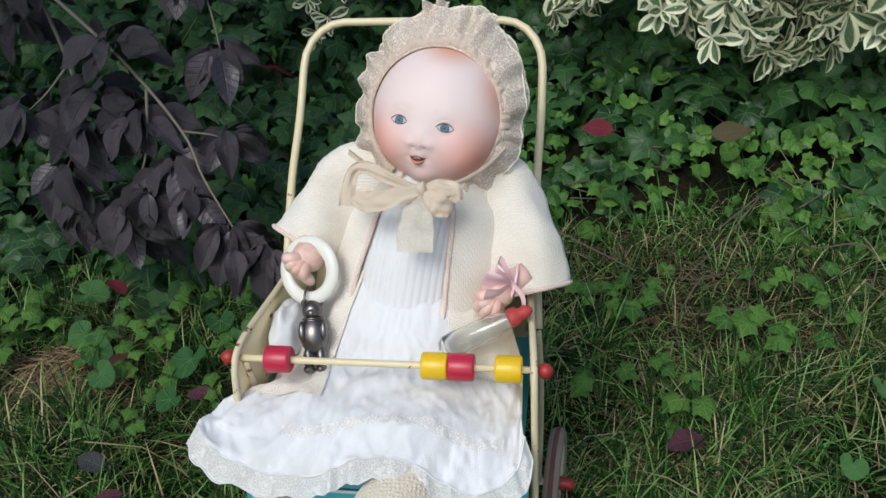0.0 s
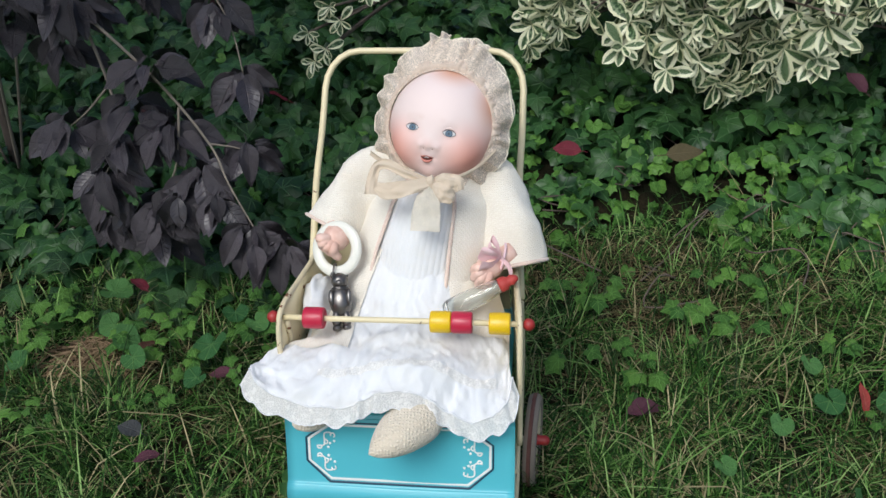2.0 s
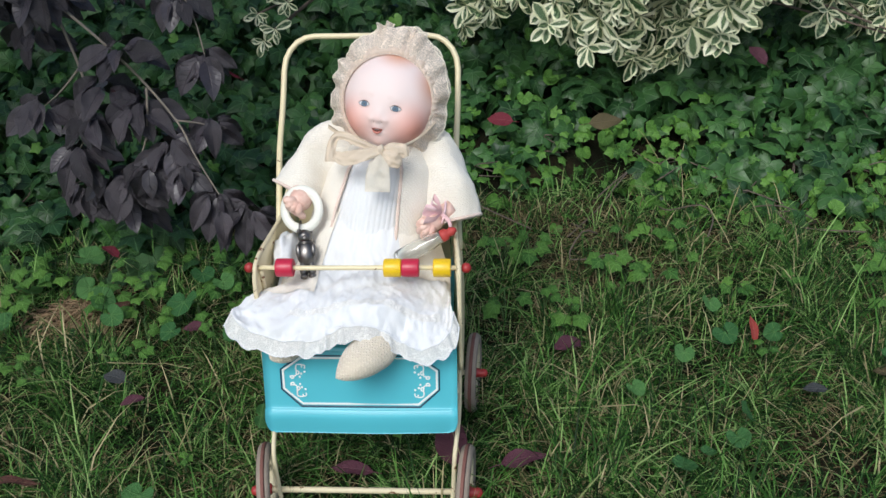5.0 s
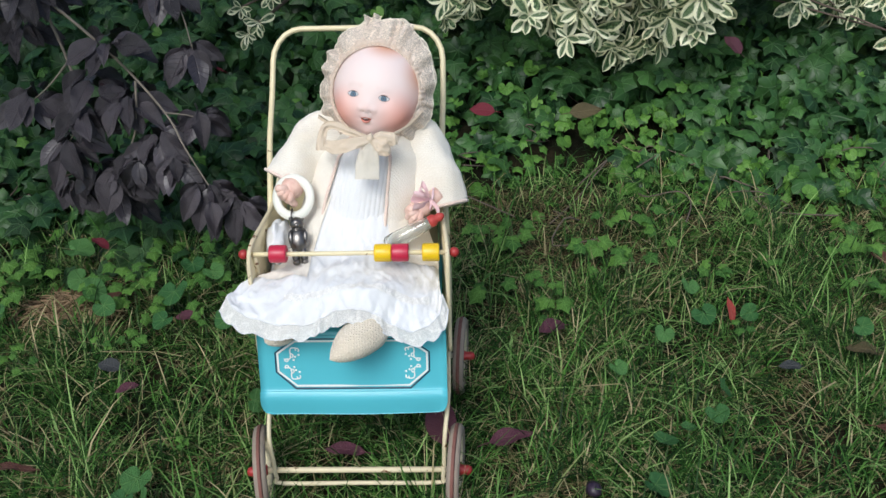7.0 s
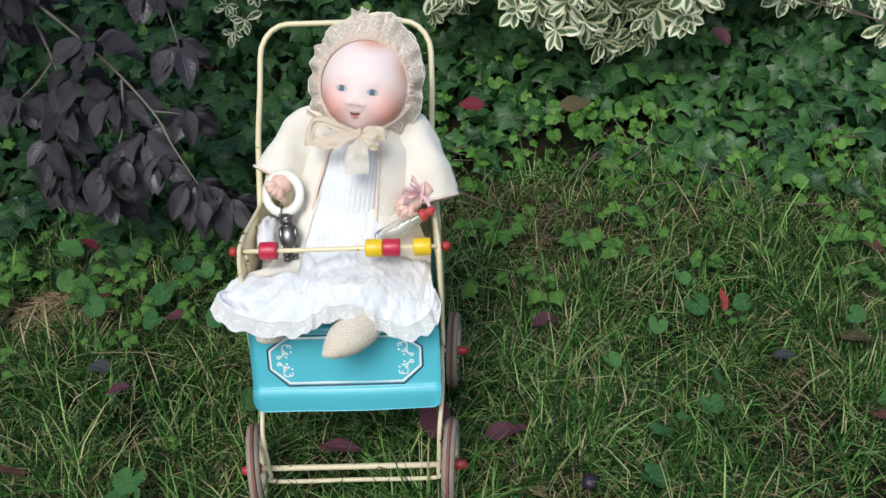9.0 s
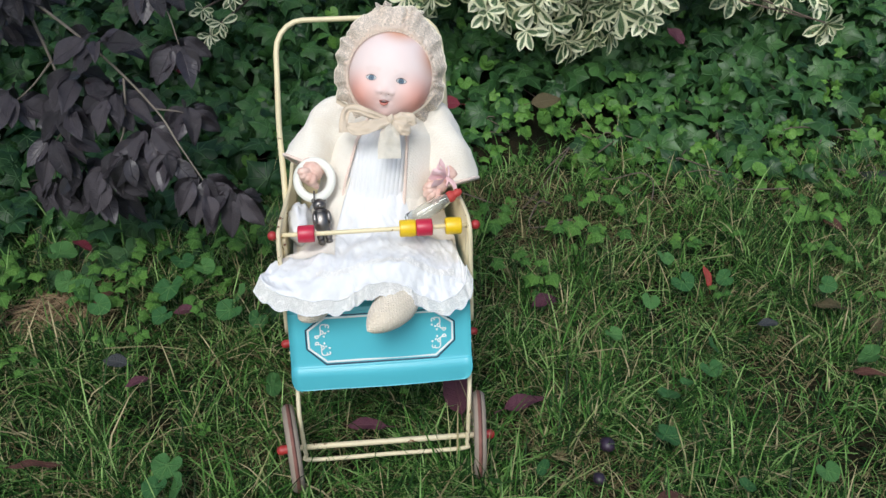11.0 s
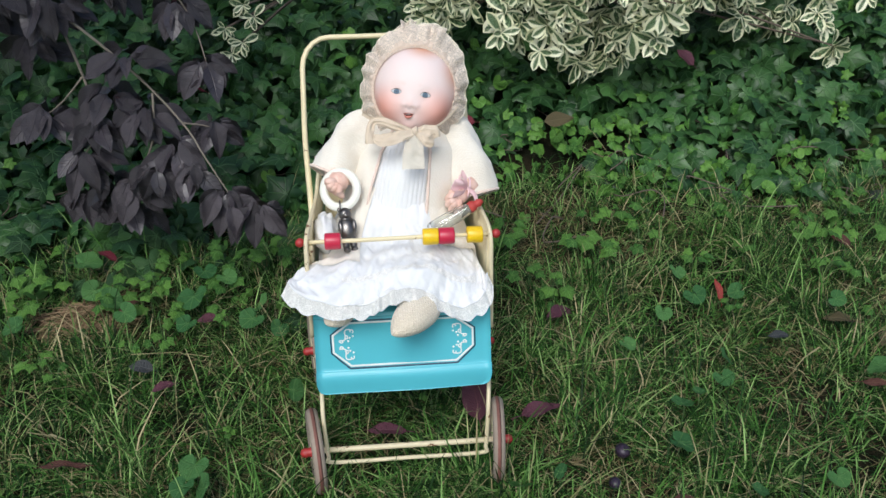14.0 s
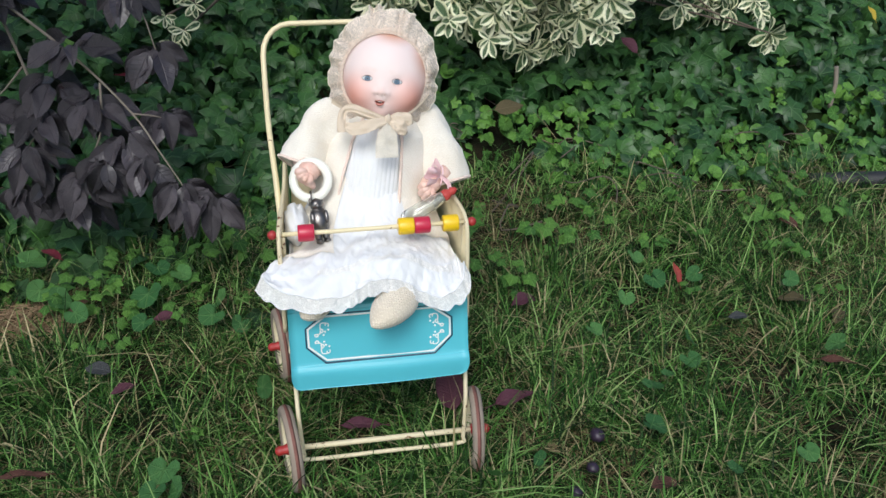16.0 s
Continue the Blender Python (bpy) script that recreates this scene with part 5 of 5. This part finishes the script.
                ring.append(p + a * (rr[i].x * math.cos(t) * k) + b * (rr[i].x * 0.80 * math.sin(t) * k))
            rings.append(ring)
        inner = [[path[-1] + (q - path[-1]) * 0.92 for q in rings[-1]], [path[-4] + (q - path[-4]) * 0.85 for q in rings[-4]]]
        d.add([q for r in rings + inner for q in r], ring_faces(len(rings) + 2, 28), JACKET)
        tube(d, rings[-1] + rings[-1][:1], 0.0022, JACKET_TRIM, 6)

    sleeve([(0.000, 0.095, 0.440), (-0.032, 0.090, 0.446), (-0.061, 0.076, 0.428), (-0.082, 0.056, 0.399)], (0.028, 0.034, 0.033, 0.034), 1)
    sleeve([(0.060, 0.092, 0.440), (0.086, 0.084, 0.442), (0.107, 0.060, 0.412), (0.119, 0.032, 0.367)], (0.028, 0.034, 0.034, 0.035), 5)

    # hands as simple rounded shapes
    def hand(wrist, palm, fingers, curl):
        tube(d, smooth_path([wrist, palm], 4), [0.0125, 0.012, 0.0118, 0.0122, 0.013], COMPOSITION, 12)
        ball(d, palm, (0.0150, 0.0130, 0.0140), COMPOSITION, rows=10, cols=14)
        for i, f in enumerate(fingers):
            f = Vector(f)
            tube(d, smooth_path([palm, Vector(palm).lerp(f, 0.7) + Vector((0, -0.006, 0.003)), f, f + Vector(curl)], 4), [0.0056] * 9 + [0.0054, 0.005, 0.0042, 0.002], COMPOSITION, 8)

    hand((-0.082, 0.050, 0.412), (-0.074, 0.022, 0.407), [(-0.087, 0.010, 0.406), (-0.081, 0.008, 0.402), (-0.075, 0.007, 0.398), (-0.089, 0.012, 0.412)], (0.006, 0.002, -0.010))
    hand((0.115, 0.024, 0.390), (0.092, 0.008, 0.381), [(0.078, -0.002, 0.384), (0.078, -0.004, 0.377), (0.082, -0.006, 0.371), (0.089, -0.006, 0.367)], (-0.004, 0.002, -0.008))

    # the long skirt over the lap, with a lace edge
    def row_of(xs, ys, zs):
        return smooth_path(list(zip(xs, ys, zs)), 16)

    ctrl = [
        row_of((-0.060, -0.045, -0.030, -0.015, 0.000, 0.018, 0.036, 0.054, 0.070, 0.085), (0.05, 0.035, 0.026, 0.021, 0.018, 0.018, 0.020, 0.025, 0.035, 0.05), (0.375, 0.388, 0.395, 0.400, 0.402, 0.402, 0.400, 0.395, 0.388, 0.375)),
        row_of((-0.104, -0.085, -0.060, -0.035, -0.010, 0.015, 0.040, 0.065, 0.090, 0.110), (0.02, 0.0, -0.01, -0.016, -0.02, -0.02, -0.018, -0.012, 0.0, 0.01), (0.318, 0.330, 0.340, 0.345, 0.350, 0.350, 0.346, 0.340, 0.330, 0.316)),
        row_of((-0.113, -0.098, -0.070, -0.040, -0.010, 0.020, 0.050, 0.080, 0.103, 0.113), (-0.03, -0.040, -0.043, -0.045, -0.045, -0.045, -0.045, -0.043, -0.035, -0.03), (0.308, 0.320, 0.327, 0.328, 0.331, 0.332, 0.328, 0.318, 0.309, 0.300)),
        row_of((-0.138, -0.118, -0.078, -0.043, -0.013, 0.020, 0.053, 0.082, 0.105, 0.113), (-0.075, -0.086, -0.094, -0.096, -0.094, -0.093, -0.093, -0.092, -0.082, -0.07), (0.325, 0.329, 0.327, 0.328, 0.335, 0.338, 0.328, 0.312, 0.305, 0.305)),
        row_of((-0.150, -0.132, -0.083, -0.043, -0.018, 0.021, 0.052, 0.079, 0.108, 0.116), (-0.100, -0.120, -0.134, -0.134, -0.130, -0.128, -0.132, -0.132, -0.118, -0.095), (0.322, 0.311, 0.305, 0.306, 0.315, 0.321, 0.303, 0.284, 0.295, 0.312)),
    ]
    cols = len(ctrl[0])
    grid = [smooth_path([r[j] for r in ctrl], 16) for j in range(cols)]
    rows = [[grid[j][i] for j in range(cols)] for i in range(len(grid[0]))]
    for i, r in enumerate(rows):
        for j, p in enumerate(r):
            s, c = i / (len(rows) - 1), j / 2
            n1, n2 = noise.noise(Vector((c * 0.050 - 1.4 * s, s * 3.0 + c * 0.012, 2))), noise.noise(Vector((c * 0.16 + 3 * s, s * 3.2, 7)))
            fold = 0.007 * (0.4 - 2 * abs(n1)) + 0.004 * (0.4 - 2 * abs(n2))
            # slanting drapes from the lap, and fine wrinkles over them
            lap = math.sin(math.pi * min(1.0, 0.15 + s)) if s < 0.85 else 0.45
            fold += 0.013 * lap * (0.22 - abs(noise.noise(Vector((p.x * 24 + s * 2.6, s * 1.6 - p.x * 10, 21)))))
            fold += 0.007 * lap * (0.22 - abs(noise.noise(Vector((p.x * 62 - s * 5.0, s * 4.4 + p.x * 16, 33)))))
            fold += 0.0030 * (0.2 - abs(noise.noise(Vector((p.x * 150 + s * 9, s * 15 - p.x * 60, 5)))))
            r[j] = p + Vector((0, -0.35 * fold * s, fold * (0.4 + 0.8 * s)))
    sheet(d, rows, COTTON)
    # an embroidered insertion across the skirt
    sheet(d, [[rows[i][j] + Vector((0, -0.0010, 0.0012)) for j in range(32, 124)] for i in range(50, 54)], HEM_LACE)
    lace_rows = []
    for k in range(5):
        t = k / 4
        lace_rows.append([p + Vector((0.010 * t * (p.x * 6), -0.0095 * t + 0.002 * t * math.sin(j * 0.55), -0.0130 * t - 0.0030 * t * abs(math.sin(j * 0.4)))) for j, p in enumerate(rows[-1])])
    sheet(d, lace_rows, HEM_LACE)
    tube(d, rows[-1], 0.0010, COTTON, 6)
    tube(d, lace_rows[-1], 0.0008, COTTON, 5)
    # petticoat edge at the doll's side
    ball(d, (-0.097, 0.004, 0.338), (0.016, 0.034, 0.026), COTTON, rows=16, cols=22, shape=lambda q: 1 + 0.28 * noise.noise(q * 2.2) + 0.10 * noise.noise(q * 6))
    # the jacket's lower fronts lying on the lap
    def flap(c0, c1, r1, slant):
        cut = []
        for i in range(2 * r1 + 1):
            lo = 2 * c0 + slant * i
            row = []
            for k in range(15):
                at = min(max(lo + 2 * (c1 - c0) * k / 14, 0), cols - 1.001)
                row.append(rows[i][int(at)].lerp(rows[i][int(at) + 1], at % 1) + Vector((0, -0.001, 0.0022 + 0.001 * noise.noise(Vector((i * 0.1, k * 0.3, c0))))))
            cut.append(row)
        sheet(d, cut, JACKET)

    flap(3, 20, 20, 0.05)
    flap(51, 71, 15, 0.1)

    # bootees
    def bootee(pts, radii, seed):
        path, rr = smooth_path(pts, 6), smooth_path([(r, 0, 0) for r in radii], 6)
        tube(d, path, [max(0.001, q.x) * (1 + 0.05 * noise.noise(p * 60)) for p, q in zip(path, rr)], BOOTEE, 24, flat=0.85)

    bootee([(0.038, -0.070, 0.284), (0.031, -0.100, 0.283), (0.019, -0.128, 0.283), (0.001, -0.151, 0.282), (-0.013, -0.166, 0.280), (-0.021, -0.174, 0.280)], (0.018, 0.0250, 0.0275, 0.0225, 0.0115, 0.001), 1)
    bootee([(-0.055, -0.075, 0.288), (-0.072, -0.100, 0.282), (-0.088, -0.118, 0.278), (-0.101, -0.127, 0.276), (-0.105, -0.130, 0.276)], (0.016, 0.018, 0.017, 0.009, 0.001), 2)

    # silk ribbon and bow under the chin: flat ribbon laid along soft paths
    knot = Vector((0.033, 0.013, 0.4770))
    bow_up, bow_out = Vector((0, 0.53, 0.848)), Vector((0, -0.848, 0.53))

    def silk(pts, width, mat, seed, n=6):
        """A creased ribbon that faces outwards along a path given right, up and out of the knot, in millimetres."""
        path = smooth_path([knot + Vector((1, 0, 0)) * (a / 1000) + bow_up * (b / 1000) + bow_out * (c / 1000) for a, b, c in pts], n)
        rows = []
        for i, p in enumerate(path):
            t = i / (len(path) - 1)
            way = (path[min(i + 1, len(path) - 1)] - path[max(i - 1, 0)]).normalized()
            across = bow_out.cross(way).normalized()
            w = float(np.interp(t, [k / (len(width) - 1) for k in range(len(width))], width)) / 1000
            row = []
            for q in range(9):
                k = q / 4 - 1
                crease = 0.0012 * math.sin(5 * k + seed) * (1 - 0.5 * t) + 0.0034 * noise.noise(Vector((k * 2.6, t * 5, seed))) + 0.0012 * noise.noise(Vector((k * 7, t * 9, seed)))
                row.append(p + across * (w * k / 2) + bow_out * (crease + 0.0015 * (1 - k * k)))
            rows.append(row)
        sheet(d, rows, mat)
        for e in (0, -1):
            tube(d, [r[e] for r in rows], 0.0003, mat, 4)

    band(d, [(-0.036, 0.058, 0.492), (-0.018, 0.046, 0.484), (0.010, 0.028, 0.477), (0.033, 0.017, 0.477)], 0.008, RIBBON, (0.1, -0.3, 1), cup=0.002)
    band(d, [(0.098, 0.060, 0.492), (0.080, 0.046, 0.480), (0.058, 0.028, 0.476), (0.033, 0.017, 0.477)], 0.005, RIBBON, (0.1, -0.3, 1), cup=0.002)
    silk([(0, 0, 3), (-13, 4, 6), (-29, 11, 6), (-45, 19, 2), (-56, 17, -1), (-61, 4, 0), (-62, -12, 2)], (5, 8, 10, 10, 10, 11, 13), RIBBON, 2)
    silk([(0, -1, 5), (-14, -4, 9), (-32, -8, 9), (-46, -9, 6), (-57, -4, 3)], (6, 13, 17, 17, 10), RIBBON, 5)
    silk([(0, 0, 3), (12, 2, 7), (25, -1, 7), (29, -9, 4)], (5, 13, 16, 8), RIBBON, 1)
    silk([(2, -2, 6), (10, -8, 10), (17, -15, 9), (22, -21, 6)], (6, 15, 18, 4), RIBBON, 7)
    silk([(-2, -3, 4), (-3, -16, 5), (-5, -32, 4), (-6, -50, 3)], (8, 24, 29, 30), TAIL_RIBBON, 3)
    ball(d, knot + bow_out * 0.005, (0.0048, 0.0046, 0.0075), RIBBON, rows=10, cols=14, shape=lambda q: 1 + 0.12 * math.sin(6 * q.x))
    # pink gauze bow tied at the wrist
    for pts in ([(0.103, 0.002, 0.396), (0.095, -0.006, 0.404), (0.084, -0.006, 0.408), (0.083, -0.004, 0.400), (0.102, 0.002, 0.395)], [(0.103, 0.002, 0.396), (0.100, -0.002, 0.412), (0.094, 0.0, 0.419), (0.092, -0.003, 0.408), (0.102, 0.001, 0.397)],
                [(0.103, 0.002, 0.395), (0.094, -0.008, 0.392), (0.082, -0.012, 0.393)], [(0.103, 0.003, 0.395), (0.112, -0.004, 0.388), (0.114, -0.012, 0.378), (0.112, -0.020, 0.372)]):
        band(d, pts, [0.006, 0.016], PINK, (0.3, -0.3, 0.9), n=5, cup=0.001, wob=0.002)
    ring = [(0.105 + 0.004 * math.cos(a), 0.016 + 0.0155 * math.sin(a), 0.386 + 0.0155 * math.cos(a)) for a in [i * math.pi / 10 for i in range(21)]]
    tube(d, ring, 0.0014, PINK, 6)
    thing("doll", "antique bisque baby doll in cream knitted jacket and bonnet", "doll", d)


build_doll()


# ---- the toys the doll holds ----
def build_rattle():
    rattle = thing("rattle", "white ring rattle with a pewter charm hanging from it", "rattle")
    ring = Mesh()
    centre = Vector((-0.073, 0.016, 0.397))
    turn = pose(0, 0, 0, 62, 0, -24)
    lathe(ring, [(0.0245 + 0.0062 * math.cos(a), 0.0040 * math.sin(a)) for a in [i * math.pi / 8 for i in range(17)]], CELLULOID, Matrix.Translation(centre) @ turn, 48, cap=False)
    part("ring", ring, rattle, "smooth white ring")
    wire = Mesh()
    low = centre + turn @ Vector((0, -0.0245, 0))
    loop = [low + Vector((0.002 + 0.001 * math.sin(a), 0.010 * math.cos(a) - 0.002, 0.010 * math.sin(a))) for a in [i * math.pi / 7 for i in range(15)]]
    tube(wire, loop, 0.0011, PEWTER, 6)
    tube(wire, smooth_path([low + Vector((0, -0.004, -0.008)), low + Vector((0.004, -0.009, -0.012)), low + Vector((0.007, -0.012, -0.016))], 4), 0.0014, PEWTER, 6)
    part("link", wire, rattle)
    m = pose(-0.067, -0.019, 0.353, -38, 0, 8) @ Matrix.Diagonal((0.95, 0.95, 1.12, 1))
    rot = pose(0, 0, 0, -38, 0, 8).to_3x3()

    def lump(name, parent, x, y, z, r, label=""):
        me = Mesh()
        ball(me, m @ Vector((x, y, z)), (r[0] * 0.97, r[1] * 0.95, r[2] * 1.12), PEWTER, rot, rows=12, cols=18, shape=lambda q: 1 + 0.05 * noise.noise(q * 3 + Vector((x, y, z)) * 300))
        return part(name, me, parent, label)

    body = lump("charm", rattle, 0, 0, 0, (0.0128, 0.0098, 0.0150), "tarnished pewter animal charm")
    lump("head", body, 0, -0.001, 0.0190, (0.0094, 0.0085, 0.0080)), lump("snout", body, 0, -0.008, 0.0168, (0.0042, 0.0036, 0.0032))
    belt = Mesh()
    for h in (0.0125, 0.0110):
        tube(belt, [m @ Vector((0.0092 * math.cos(a), 0.0075 * math.sin(a), h)) for a in [i * math.pi / 10 for i in range(21)]], 0.0009, PEWTER, 6)
    part("collar", belt, body)
    for s in (-1, 1):
        lump("ear", body, s * 0.0072, 0, 0.0250, (0.0032, 0.0024, 0.0034)), lump("leg", body, s * 0.0056, -0.001, -0.0175, (0.0052, 0.0056, 0.0095))
        lump("foot", body, s * 0.0056, -0.004, -0.0258, (0.0050, 0.0068, 0.0034)), lump("arm", body, s * 0.0098, -0.006, 0.003, (0.0036, 0.0045, 0.0080))


build_rattle()


def build_bottle():
    bottle = thing("toy_bottle", "clear glass toy feeding bottle with red rubber teat", "bottle")
    a, b = Vector((0.045, -0.030, 0.347)), Vector((0.108, -0.022, 0.378))
    m = Matrix.Translation(a) @ (b - a).to_track_quat("Z", "Y").to_matrix().to_4x4()
    L = (b - a).length
    g = Mesh()
    lathe(g, [(0.001, 0.0), (0.0075, 0.001), (0.0105, 0.006), (0.0110, 0.02), (0.0098, 0.05 * L / 0.07), (0.0075, 0.062 * L / 0.07), (0.0070, L), (0.0060, L), (0.0064, 0.06 * L / 0.07), (0.0088, 0.048 * L / 0.07), (0.0100, 0.02), (0.0092, 0.007), (0.001, 0.003)], GLASS, m, 20)
    part("glass_body", g, bottle)
    t = Mesh()
    lathe(t, [(0.0073, L - 0.006), (0.0080, L - 0.004), (0.0078, L + 0.001), (0.0055, L + 0.003), (0.0050, L + 0.006), (0.0062, L + 0.008), (0.0040, L + 0.012), (0.0030, L + 0.014), (0.0010, L + 0.015)], TEAT, m, 16)
    part("teat", t, bottle, "crinkled red rubber teat")


build_bottle()
